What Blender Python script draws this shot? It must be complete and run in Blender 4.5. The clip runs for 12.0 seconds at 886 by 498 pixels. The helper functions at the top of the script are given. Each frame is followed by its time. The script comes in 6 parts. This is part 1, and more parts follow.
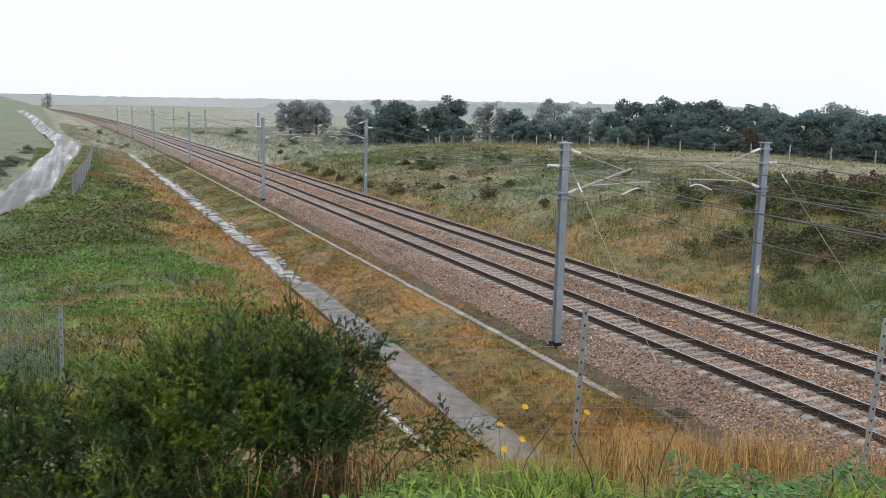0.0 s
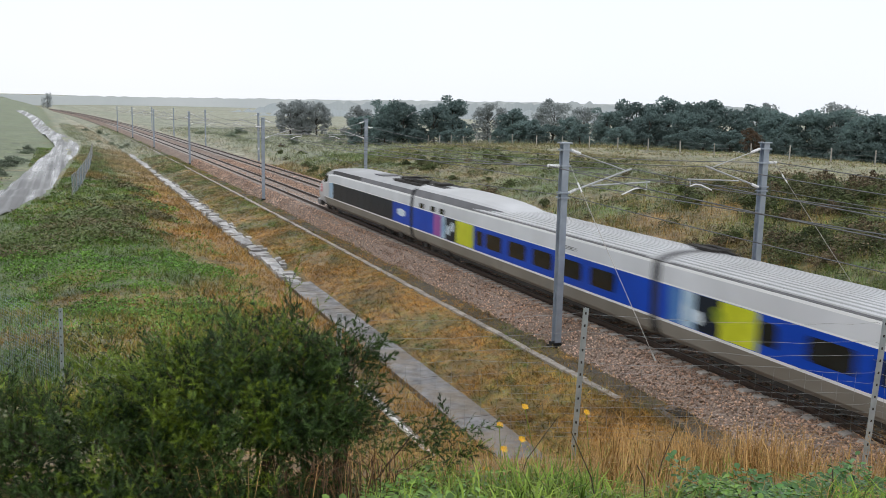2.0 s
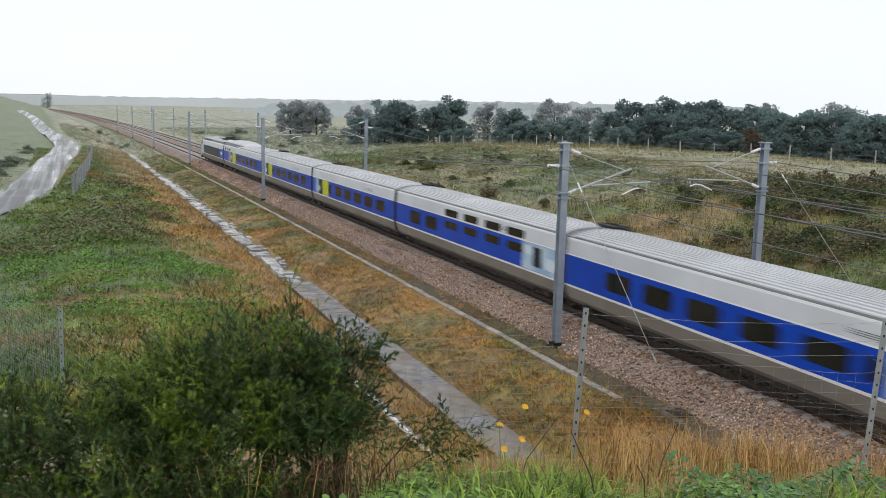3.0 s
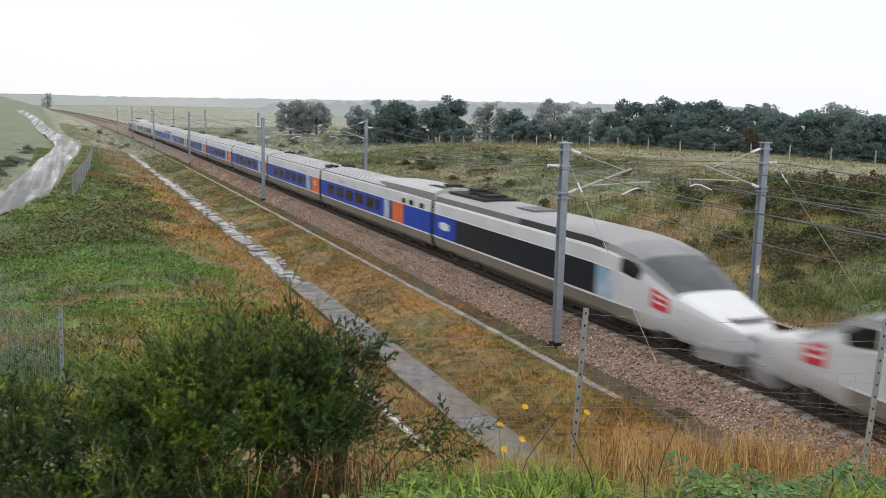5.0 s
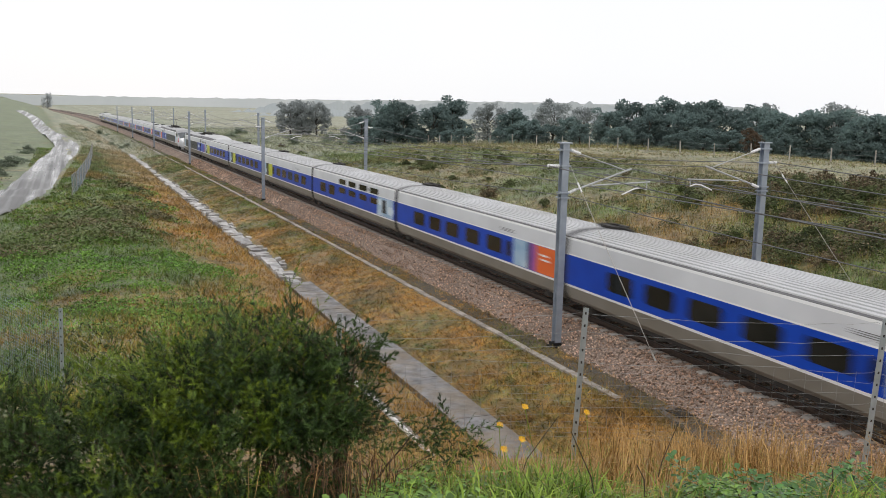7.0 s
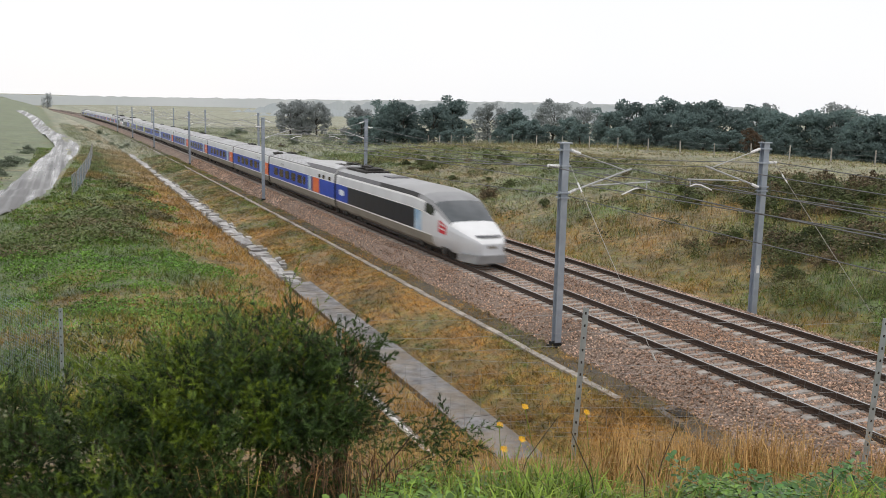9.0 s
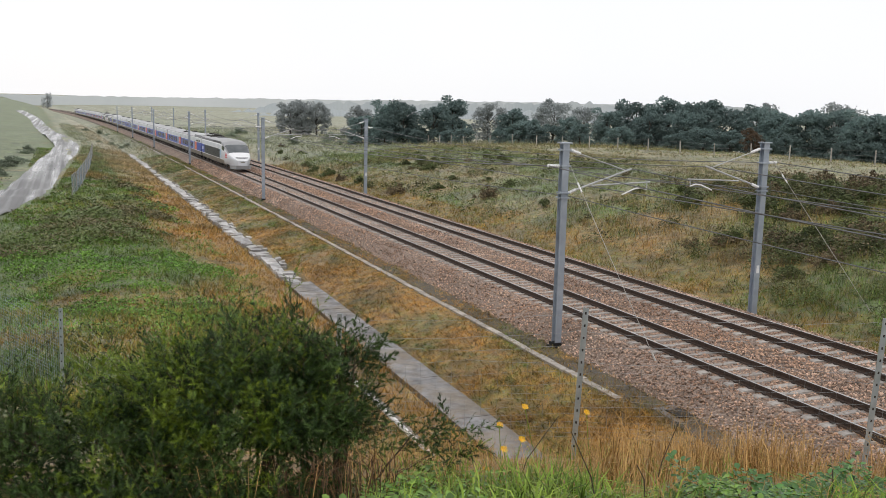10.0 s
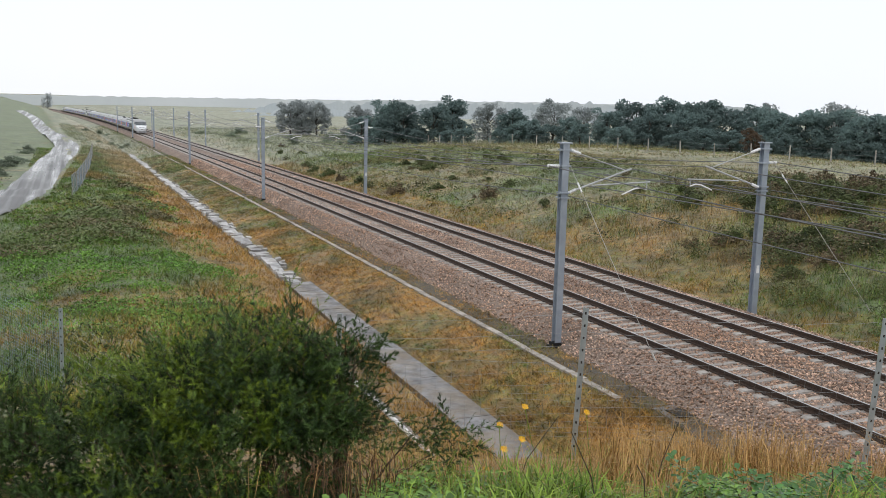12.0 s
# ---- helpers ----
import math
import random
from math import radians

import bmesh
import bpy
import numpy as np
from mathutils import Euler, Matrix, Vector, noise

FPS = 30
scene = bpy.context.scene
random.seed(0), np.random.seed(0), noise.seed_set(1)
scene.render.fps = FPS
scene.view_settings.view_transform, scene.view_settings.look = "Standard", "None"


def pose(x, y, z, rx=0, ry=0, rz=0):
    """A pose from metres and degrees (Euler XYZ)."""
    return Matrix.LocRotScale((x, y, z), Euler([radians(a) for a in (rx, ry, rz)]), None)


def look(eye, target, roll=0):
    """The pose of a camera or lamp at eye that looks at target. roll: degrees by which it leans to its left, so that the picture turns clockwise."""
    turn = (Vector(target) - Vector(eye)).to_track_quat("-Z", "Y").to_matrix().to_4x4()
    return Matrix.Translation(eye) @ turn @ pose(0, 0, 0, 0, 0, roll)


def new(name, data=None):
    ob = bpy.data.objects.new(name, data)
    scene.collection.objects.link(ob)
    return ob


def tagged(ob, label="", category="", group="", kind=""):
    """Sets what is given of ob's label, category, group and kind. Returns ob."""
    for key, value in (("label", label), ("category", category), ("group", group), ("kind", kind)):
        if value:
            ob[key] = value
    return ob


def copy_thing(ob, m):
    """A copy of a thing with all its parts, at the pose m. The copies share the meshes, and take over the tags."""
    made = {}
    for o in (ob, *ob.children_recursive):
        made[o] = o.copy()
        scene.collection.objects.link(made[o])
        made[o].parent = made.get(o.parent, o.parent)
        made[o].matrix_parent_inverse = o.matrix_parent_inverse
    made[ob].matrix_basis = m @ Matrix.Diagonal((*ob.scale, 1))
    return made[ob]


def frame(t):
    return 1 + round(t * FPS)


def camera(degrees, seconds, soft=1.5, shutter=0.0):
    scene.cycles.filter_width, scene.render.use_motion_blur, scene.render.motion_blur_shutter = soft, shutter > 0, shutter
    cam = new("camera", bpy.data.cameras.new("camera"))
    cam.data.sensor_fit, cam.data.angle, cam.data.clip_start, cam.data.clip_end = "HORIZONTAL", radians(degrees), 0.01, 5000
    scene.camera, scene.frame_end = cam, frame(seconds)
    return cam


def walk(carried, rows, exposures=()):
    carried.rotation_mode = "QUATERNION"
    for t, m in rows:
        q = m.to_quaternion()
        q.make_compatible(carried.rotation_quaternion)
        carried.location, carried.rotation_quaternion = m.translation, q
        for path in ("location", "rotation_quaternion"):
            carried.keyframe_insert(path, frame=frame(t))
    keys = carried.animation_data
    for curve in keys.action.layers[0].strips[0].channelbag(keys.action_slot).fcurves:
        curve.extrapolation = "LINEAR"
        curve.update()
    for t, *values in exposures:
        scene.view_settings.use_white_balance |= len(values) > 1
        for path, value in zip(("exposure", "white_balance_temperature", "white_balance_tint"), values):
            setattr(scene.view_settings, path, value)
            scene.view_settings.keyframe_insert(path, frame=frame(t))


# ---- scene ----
from collections import namedtuple

# Two ballasted tracks on a very gentle left-hand curve, falling slightly away from the eye.
# Track space: u across (near track's axis at 0), y along, w above the rail tops.
GRADE, BEND, FAR = -0.0139, -8.7e-5, 4.18


def track_x(y):
    return 0.5 * BEND * y * y


def track_z(y):
    return GRADE * y


def at(u, y, w=0.0):
    return Vector((u + track_x(y), y, w + track_z(y)))


# ---- camera ----
cam = camera(50.88, 12.0, soft=0.6, shutter=0.25)
EYE = Vector((-17.81, 0.0, 7.236))
PAN, TILT = 0.380281, 0.162876
AHEAD = Vector((math.sin(PAN), math.cos(PAN), 0.0))
ASIDE = Vector((math.cos(PAN), -math.sin(PAN), 0.0))
STAND = look(EYE, EYE + AHEAD * math.cos(TILT) - Vector((0, 0, math.sin(TILT))), 1.363)
walk(cam, [(0.0, STAND), (12.0, STAND)], exposures=[(0.0, 0.0, 6500, 10), (3.0, 0.0, 6500, 10), (5.0, 0.0, 6750, 11), (9.5, 0.0, 6850, 12), (12.0, 0.0, 6550, 10)])

# ---- overcast sky: cloud cover over a clear-sky model, and a very soft sun ----
SUN_EL, SUN_ROT = radians(48), radians(215)
world = bpy.data.worlds.new("overcast")
scene.world = world
world.use_nodes = True
wn, wl = world.node_tree.nodes, world.node_tree.links
wn.clear()
w_out, w_bg, w_sky = wn.new("ShaderNodeOutputWorld"), wn.new("ShaderNodeBackground"), wn.new("ShaderNodeTexSky")
w_sky.sky_type, w_sky.sun_disc = "NISHITA", False
w_sky.sun_elevation, w_sky.sun_rotation = SUN_EL, SUN_ROT
w_dim, w_mix, w_noise, w_ramp, w_co = (wn.new("ShaderNodeVectorMath"), wn.new("ShaderNodeMix"), wn.new("ShaderNodeTexNoise"),
                                       wn.new("ShaderNodeValToRGB"), wn.new("ShaderNodeTexCoord"))
w_dim.operation = "SCALE"
w_dim.inputs["Scale"].default_value = 0.12
w_mix.data_type = "RGBA"
w_mix.inputs["Factor"].default_value = 0.93
w_noise.inputs["Scale"].default_value, w_noise.inputs["Detail"].default_value = 1.6, 4
w_ramp.color_ramp.elements[0].position, w_ramp.color_ramp.elements[1].position = 0.3, 0.75
w_ramp.color_ramp.elements[0].color, w_ramp.color_ramp.elements[1].color = (0.94, 1.0, 1.08, 1), (1.05, 1.06, 1.08, 1)
w_bg.inputs["Strength"].default_value = 1.0
wl.new(w_sky.outputs[0], w_dim.inputs[0])
wl.new(w_co.outputs["Generated"], w_noise.inputs["Vector"])
wl.new(w_noise.outputs[0], w_ramp.inputs[0])
wl.new(w_dim.outputs[0], w_mix.inputs["A"])
wl.new(w_ramp.outputs[0], w_mix.inputs["B"])
wl.new(w_mix.outputs["Result"], w_bg.inputs["Color"])
wl.new(w_bg.outputs[0], w_out.inputs[0])
sun = new("sun", bpy.data.lights.new("sun", "SUN"))
sun.data.energy, sun.data.angle, sun.data.color = 0.7, radians(40), (1.0, 0.985, 0.96)
sun.matrix_world = look((0, 0, 60), Vector((0, 0, 60)) - Vector((math.cos(SUN_EL) * math.sin(SUN_ROT), math.cos(SUN_EL) * math.cos(SUN_ROT), math.sin(SUN_EL))))


# ---- materials ----
def mat(name, a, b, scale=6.0, rough=0.7, metal=0.0, bump=0.0, bump_scale=60.0, patch=None, patch_scale=0.5, patch_amount=0.5,
        island=0.0, each=0.0, rough_b=None, coat=0.0, through_light=0.0, stretch=None):
    """Grain between two colours, larger patches of a third, value changes per island or per object, fine relief."""
    m = bpy.data.materials.new(name)
    m.use_nodes = True
    n, l = m.node_tree.nodes, m.node_tree.links
    p = n["Principled BSDF"]
    co = n.new("ShaderNodeTexCoord")
    place = co.outputs["Object"]
    if stretch:
        mp = n.new("ShaderNodeMapping")
        mp.inputs["Scale"].default_value = stretch
        l.new(place, mp.inputs["Vector"])
        place = mp.outputs[0]
    t = n.new("ShaderNodeTexNoise")
    t.inputs["Scale"].default_value, t.inputs["Detail"].default_value = scale, 5
    l.new(place, t.inputs["Vector"])
    r = n.new("ShaderNodeValToRGB")
    r.color_ramp.elements[0].position, r.color_ramp.elements[1].position = 0.35, 0.66
    r.color_ramp.elements[0].color, r.color_ramp.elements[1].color = (*a, 1), (*b, 1)
    l.new(t.outputs[0], r.inputs[0])
    colour = r.outputs[0]
    if patch:
        t2 = n.new("ShaderNodeTexNoise")
        t2.inputs["Scale"].default_value, t2.inputs["Detail"].default_value = patch_scale, 3
        l.new(place, t2.inputs["Vector"])
        mr = n.new("ShaderNodeMapRange")
        mr.inputs[1].default_value, mr.inputs[2].default_value, mr.inputs[4].default_value = 0.42, 0.62, patch_amount
        l.new(t2.outputs[0], mr.inputs[0])
        mx = n.new("ShaderNodeMix")
        mx.data_type = "RGBA"
        l.new(mr.outputs[0], mx.inputs["Factor"])
        l.new(colour, mx.inputs["A"])
        mx.inputs["B"].default_value = (*patch, 1)
        colour = mx.outputs["Result"]
    for amount, source in ((island, "geo"), (each, "ob")):
        if amount:
            s = n.new("ShaderNodeNewGeometry") if source == "geo" else n.new("ShaderNodeObjectInfo")
            out = s.outputs["Random Per Island"] if source == "geo" else s.outputs["Random"]
            mr = n.new("ShaderNodeMapRange")
            mr.inputs[3].default_value, mr.inputs[4].default_value = 1 - amount, 1 + amount
            l.new(out, mr.inputs[0])
            sc = n.new("ShaderNodeVectorMath")
            sc.operation = "SCALE"
            l.new(colour, sc.inputs[0])
            l.new(mr.outputs[0], sc.inputs["Scale"])
            colour = sc.outputs[0]
    l.new(colour, p.inputs["Base Color"])
    p.inputs["Roughness"].default_value, p.inputs["Metallic"].default_value = rough, metal
    p.inputs["Coat Weight"].default_value = coat
    if through_light:
        tl, mix = n.new("ShaderNodeBsdfTranslucent"), n.new("ShaderNodeMixShader")
        mix.inputs[0].default_value = through_light
        l.new(colour, tl.inputs["Color"])
        l.new(p.outputs[0], mix.inputs[1])
        l.new(tl.outputs[0], mix.inputs[2])
        l.new(mix.outputs[0], n["Material Output"].inputs["Surface"])
    if rough_b is not None:
        mr = n.new("ShaderNodeMapRange")
        mr.inputs[1].default_value, mr.inputs[2].default_value = 0.35, 0.65
        mr.inputs[3].default_value, mr.inputs[4].default_value = rough, rough_b
        t3 = n.new("ShaderNodeTexNoise")
        t3.inputs["Scale"].default_value = patch_scale * 1.7
        l.new(place, t3.inputs["Vector"])
        l.new(t3.outputs[0], mr.inputs[0])
        l.new(mr.outputs[0], p.inputs["Roughness"])
    if bump:
        bt, bn = n.new("ShaderNodeTexNoise"), n.new("ShaderNodeBump")
        bt.inputs["Scale"].default_value, bt.inputs["Detail"].default_value = bump_scale, 3
        bn.inputs["Strength"].default_value, bn.inputs["Distance"].default_value = bump, 0.02
        l.new(place, bt.inputs["Vector"])
        l.new(bt.outputs[0], bn.inputs["Height"])
        l.new(bn.outputs[0], p.inputs["Normal"])
    return m


def turf(name, green, olive, straw, rough=0.5, grain=3.0, island=0.0, haze_tan=((0.25, 0.265, 0.175), (0.44, 0.395, 0.28))):
    """Plant cover whose colour runs from green through olive to straw by the mesh's own 'dry' values; 'pale' blends in
    painted haze and muted tan.
    """
    m = mat(name, green, green, rough=rough)
    n, l = m.node_tree.nodes, m.node_tree.links
    p = n["Principled BSDF"]
    at_n, tn, add = n.new("ShaderNodeAttribute"), n.new("ShaderNodeTexNoise"), n.new("ShaderNodeMath")
    at_n.attribute_name = "dry"
    co = n.new("ShaderNodeTexCoord")
    tn.inputs["Scale"].default_value, tn.inputs["Detail"].default_value = grain, 6
    l.new(co.outputs["Object"], tn.inputs["Vector"])
    mr = n.new("ShaderNodeMapRange")
    mr.inputs[1].default_value, mr.inputs[2].default_value = 0.3, 0.7
    mr.inputs[3].default_value, mr.inputs[4].default_value = -0.25, 0.25
    l.new(tn.outputs[0], mr.inputs[0])
    add.operation = "ADD"
    l.new(at_n.outputs["Fac"], add.inputs[0])
    l.new(mr.outputs[0], add.inputs[1])
    r = n.new("ShaderNodeValToRGB")
    r.color_ramp.elements[0].position, r.color_ramp.elements[1].position = 0.1, 0.95
    r.color_ramp.elements[0].color, r.color_ramp.elements[1].color = (*green, 1), (*straw, 1)
    mid = r.color_ramp.elements.new(0.5)
    mid.color = (*olive, 1)
    l.new(add.outputs[0], r.inputs[0])
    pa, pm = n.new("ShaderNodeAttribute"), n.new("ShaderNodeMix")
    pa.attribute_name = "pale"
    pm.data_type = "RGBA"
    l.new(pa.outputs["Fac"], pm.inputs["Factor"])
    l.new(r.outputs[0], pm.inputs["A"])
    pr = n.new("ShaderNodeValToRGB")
    pr.color_ramp.elements[0].color, pr.color_ramp.elements[1].color = (*haze_tan[0], 1), (*haze_tan[1], 1)
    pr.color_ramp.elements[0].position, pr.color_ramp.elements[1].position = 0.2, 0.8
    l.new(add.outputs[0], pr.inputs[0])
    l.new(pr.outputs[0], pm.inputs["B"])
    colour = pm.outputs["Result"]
    if island:
        g = n.new("ShaderNodeNewGeometry")
        m2 = n.new("ShaderNodeMapRange")
        m2.inputs[3].default_value, m2.inputs[4].default_value = 1 - island, 1 + island
        l.new(g.outputs["Random Per Island"], m2.inputs[0])
        sc = n.new("ShaderNodeVectorMath")
        sc.operation = "SCALE"
        l.new(colour, sc.inputs[0])
        l.new(m2.outputs[0], sc.inputs["Scale"])
        colour = sc.outputs[0]
    for size, lo, hi in ((0.35, 0.72, 1.22), (2.2, 0.6, 1.3)):
        sn, sm, sv = n.new("ShaderNodeTexNoise"), n.new("ShaderNodeMapRange"), n.new("ShaderNodeVectorMath")
        sn.inputs["Scale"].default_value, sn.inputs["Detail"].default_value = size, 5
        sm.inputs[1].default_value, sm.inputs[2].default_value, sm.inputs[3].default_value, sm.inputs[4].default_value = 0.36, 0.64, lo, hi
        sv.operation = "SCALE"
        l.new(co.outputs["Object"], sn.inputs["Vector"])
        l.new(sn.outputs[0], sm.inputs[0])
        l.new(colour, sv.inputs[0])
        l.new(sm.outputs[0], sv.inputs["Scale"])
        colour = sv.outputs[0]
    l.new(colour, p.inputs["Base Color"])
    p.inputs["Specular IOR Level"].default_value = 0.5
    bt, bn = n.new("ShaderNodeTexNoise"), n.new("ShaderNodeBump")
    bt.inputs["Scale"].default_value, bt.inputs["Detail"].default_value = 14, 6
    bn.inputs["Strength"].default_value, bn.inputs["Distance"].default_value = 0.7, 0.12
    l.new(co.outputs["Object"], bt.inputs["Vector"])
    l.new(bt.outputs[0], bn.inputs["Height"])
    if island:
        p.inputs["Specular IOR Level"].default_value = 0.2
    else:
        l.new(bn.outputs[0], p.inputs["Normal"])
    return m


M_ground = turf("rough_turf", (0.085, 0.130, 0.028), (0.185, 0.143, 0.038), (0.30, 0.158, 0.038))
M_grass = turf("grass_blades", (0.115, 0.200, 0.030), (0.215, 0.17, 0.046), (0.40, 0.212, 0.055), island=0.7)
M_straw = mat("dry_straw", (0.36, 0.20, 0.07), (0.48, 0.31, 0.125), 3, 0.75, island=0.45)
M_blade = mat("green_blade", (0.11, 0.20, 0.02), (0.27, 0.36, 0.06), 4, 0.45, island=0.65, through_light=0.25)
M_leaf = mat("broad_leaf", (0.075, 0.17, 0.02), (0.20, 0.33, 0.055), 8, 0.35, island=0.5, through_light=0.2)
M_weed = mat("low_weed", (0.085, 0.19, 0.028), (0.17, 0.31, 0.055), 0.8, 0.6, island=0.55)
for weed in (M_weed, M_blade, M_straw):
    weed.node_tree.nodes["Principled BSDF"].inputs["Specular IOR Level"].default_value = 0.25
M_bramble = mat("bramble_leaf", (0.035, 0.11, 0.02), (0.08, 0.20, 0.04), 8, 0.4, island=0.4)
M_gorse = mat("gorse_needle", (0.013, 0.032, 0.007), (0.080, 0.138, 0.032), 5.0, 0.5, island=0.75, through_light=0.1)
M_gorse_tip = mat("gorse_young_needle", (0.085, 0.15, 0.012), (0.21, 0.28, 0.022), 5.0, 0.5, island=0.5, through_light=0.25)
M_dead = mat("dead_twig", (0.08, 0.045, 0.025), (0.17, 0.095, 0.045), 9, 0.8, island=0.4)
M_gorse.node_tree.nodes["Principled BSDF"].inputs["Specular IOR Level"].default_value = 0.25
M_twig = mat("woody_stem", (0.05, 0.035, 0.022), (0.11, 0.08, 0.05), 20, 0.9)
M_petal = mat("yellow_petal", (0.80, 0.40, 0.004), (0.86, 0.50, 0.01), 30, 0.5)
M_bark = mat("bark", (0.045, 0.04, 0.035), (0.09, 0.08, 0.065), 6, 0.95, bump=0.6, bump_scale=12)
# Leaf colours lifted pale and bluish: haze painted into the base colour.
M_tree = mat("hazed_oak_leaves", (0.132, 0.195, 0.186), (0.185, 0.255, 0.24), 0.9, 0.7, island=0.14, each=0.22, through_light=0.5)
M_tree2 = mat("haze_grey_leaves", (0.28, 0.31, 0.31), (0.36, 0.39, 0.385), 0.8, 0.8, island=0.1, each=0.15, through_light=0.5)
M_tree3 = mat("rusty_leaves", (0.085, 0.06, 0.04), (0.13, 0.085, 0.05), 0.8, 0.8, island=0.35, through_light=0.3)
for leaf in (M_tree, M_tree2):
    # rain-wet leaves, with specular raised to whiten them like haze
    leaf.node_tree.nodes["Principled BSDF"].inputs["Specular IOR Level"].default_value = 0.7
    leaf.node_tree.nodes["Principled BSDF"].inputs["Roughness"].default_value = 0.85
# Base colour paled to put haze on the far bushes.
M_hedge = mat("hazed_hedge_leaves", (0.17, 0.21, 0.15), (0.25, 0.29, 0.215), 1.0, 0.8, island=0.4, each=0.25, through_light=0.35)
M_shrub = mat("bramble_thicket", (0.048, 0.072, 0.022), (0.10, 0.125, 0.04), 1.2, 0.8, island=0.5, each=0.3, patch=(0.10, 0.075, 0.04), patch_scale=0.5, patch_amount=0.7)
M_briar = mat("bank_briar", (0.085, 0.125, 0.034), (0.15, 0.195, 0.06), 1.0, 0.6, island=0.32, patch=(0.15, 0.11, 0.055), patch_scale=0.45, patch_amount=0.8)
M_heath = mat("dead_heath", (0.105, 0.08, 0.047), (0.18, 0.135, 0.075), 2, 0.85, island=0.5, each=0.3)
# Mist is put into these pale backdrop colours, skyline tree included.
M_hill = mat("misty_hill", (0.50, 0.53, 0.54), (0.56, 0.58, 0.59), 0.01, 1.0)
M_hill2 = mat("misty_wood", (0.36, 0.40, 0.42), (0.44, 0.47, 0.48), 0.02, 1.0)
M_ballast = mat("ballast_bed", (0.11, 0.077, 0.060), (0.40, 0.298, 0.238), 16, 0.9, bump=1.0, bump_scale=22, patch=(0.15, 0.115, 0.09), patch_scale=0.25, patch_amount=0.45)
M_stone = mat("ballast_stone", (0.24, 0.145, 0.098), (0.53, 0.375, 0.285), 0.5, 0.6, island=0.75, patch=(0.42, 0.25, 0.16), patch_scale=0.12, patch_amount=0.7)
M_sleeper = mat("sleeper_concrete", (0.34, 0.31, 0.28), (0.46, 0.43, 0.40), 9, 0.75, bump=0.3, bump_scale=50, each=0.18, patch=(0.24, 0.2, 0.17), patch_scale=3)
M_rail = mat("rusty_rail", (0.035, 0.022, 0.016), (0.07, 0.043, 0.03), 12, 0.65, 0.2, bump=0.2)
M_railtop = mat("polished_rail_head", (0.42, 0.42, 0.42), (0.5, 0.5, 0.5), 12, 0.28, 1.0)
M_clip = mat("rail_clip", (0.05, 0.04, 0.035), (0.09, 0.07, 0.06), 30, 0.6, 0.5)
M_conc = mat("weathered_concrete", (0.20, 0.175, 0.15), (0.33, 0.30, 0.265), 4, 0.75, bump=0.5, bump_scale=25, patch=(0.19, 0.165, 0.13), patch_scale=1.1, each=0.14)
M_gutter = mat("wet_concrete", (0.085, 0.082, 0.082), (0.20, 0.195, 0.20), 3, 0.28, bump=0.4, bump_scale=20, patch=(0.17, 0.13, 0.085), patch_scale=0.9, patch_amount=0.75, each=0.25, rough_b=0.6)
M_lid = mat("pale_trough_lid", (0.27, 0.24, 0.205), (0.46, 0.42, 0.37), 4, 0.6, bump=0.5, bump_scale=25, patch=(0.21, 0.175, 0.13), patch_scale=0.8, each=0.2)
M_rubble = mat("wet_rubble", (0.28, 0.27, 0.265), (0.54, 0.53, 0.525), 3, 0.3, bump=0.5, bump_scale=14, patch=(0.17, 0.15, 0.12), patch_scale=1.4, each=0.4, rough_b=0.6)
M_path = mat("dark_grit", (0.055, 0.046, 0.036), (0.11, 0.09, 0.068), 7, 0.8, bump=0.7, bump_scale=30, patch=(0.13, 0.10, 0.05), patch_scale=0.7)
M_road = mat("wet_asphalt", (0.05, 0.05, 0.052), (0.09, 0.09, 0.092), 5, 0.12, bump=0.12, bump_scale=40, patch=(0.13, 0.125, 0.12), patch_scale=0.7, rough_b=0.45, stretch=(1.0, 0.015, 1.0))
M_steel = mat("galvanised_steel", (0.30, 0.345, 0.41), (0.38, 0.425, 0.485), 3, 0.4, 0.3, patch=(0.25, 0.285, 0.335), patch_scale=1.2)
M_tube = mat("grey_tube", (0.42, 0.43, 0.44), (0.52, 0.53, 0.54), 6, 0.45, 0.4)
M_white = mat("white_insulator", (0.74, 0.75, 0.76), (0.82, 0.82, 0.82), 8, 0.3)
M_wire = mat("overhead_wire", (0.10, 0.105, 0.11), (0.16, 0.165, 0.17), 3, 0.5, 0.4)
M_guy = mat("pale_cable", (0.38, 0.365, 0.34), (0.48, 0.46, 0.43), 3, 0.5, 0.1)
M_black = mat("black_bitumen", (0.012, 0.012, 0.012), (0.02, 0.02, 0.02), 8, 0.5)
M_fence = mat("fence_galvanised", (0.34, 0.39, 0.42), (0.46, 0.50, 0.53), 9, 0.4, 0.5, patch=(0.26, 0.29, 0.30), patch_scale=4)
M_fwire = mat("fence_wire", (0.24, 0.25, 0.25), (0.34, 0.35, 0.35), 9, 0.45, 0.6)
M_rmesh = mat("road_fence_mesh", (0.15, 0.19, 0.23), (0.22, 0.26, 0.30), 3, 0.5, 0.3)
M_net = mat("fine_netting", (0.22, 0.30, 0.37), (0.30, 0.38, 0.45), 3, 0.5, 0.2)
M_post = mat("wood_post", (0.30, 0.28, 0.25), (0.42, 0.40, 0.36), 6, 0.85, each=0.2)
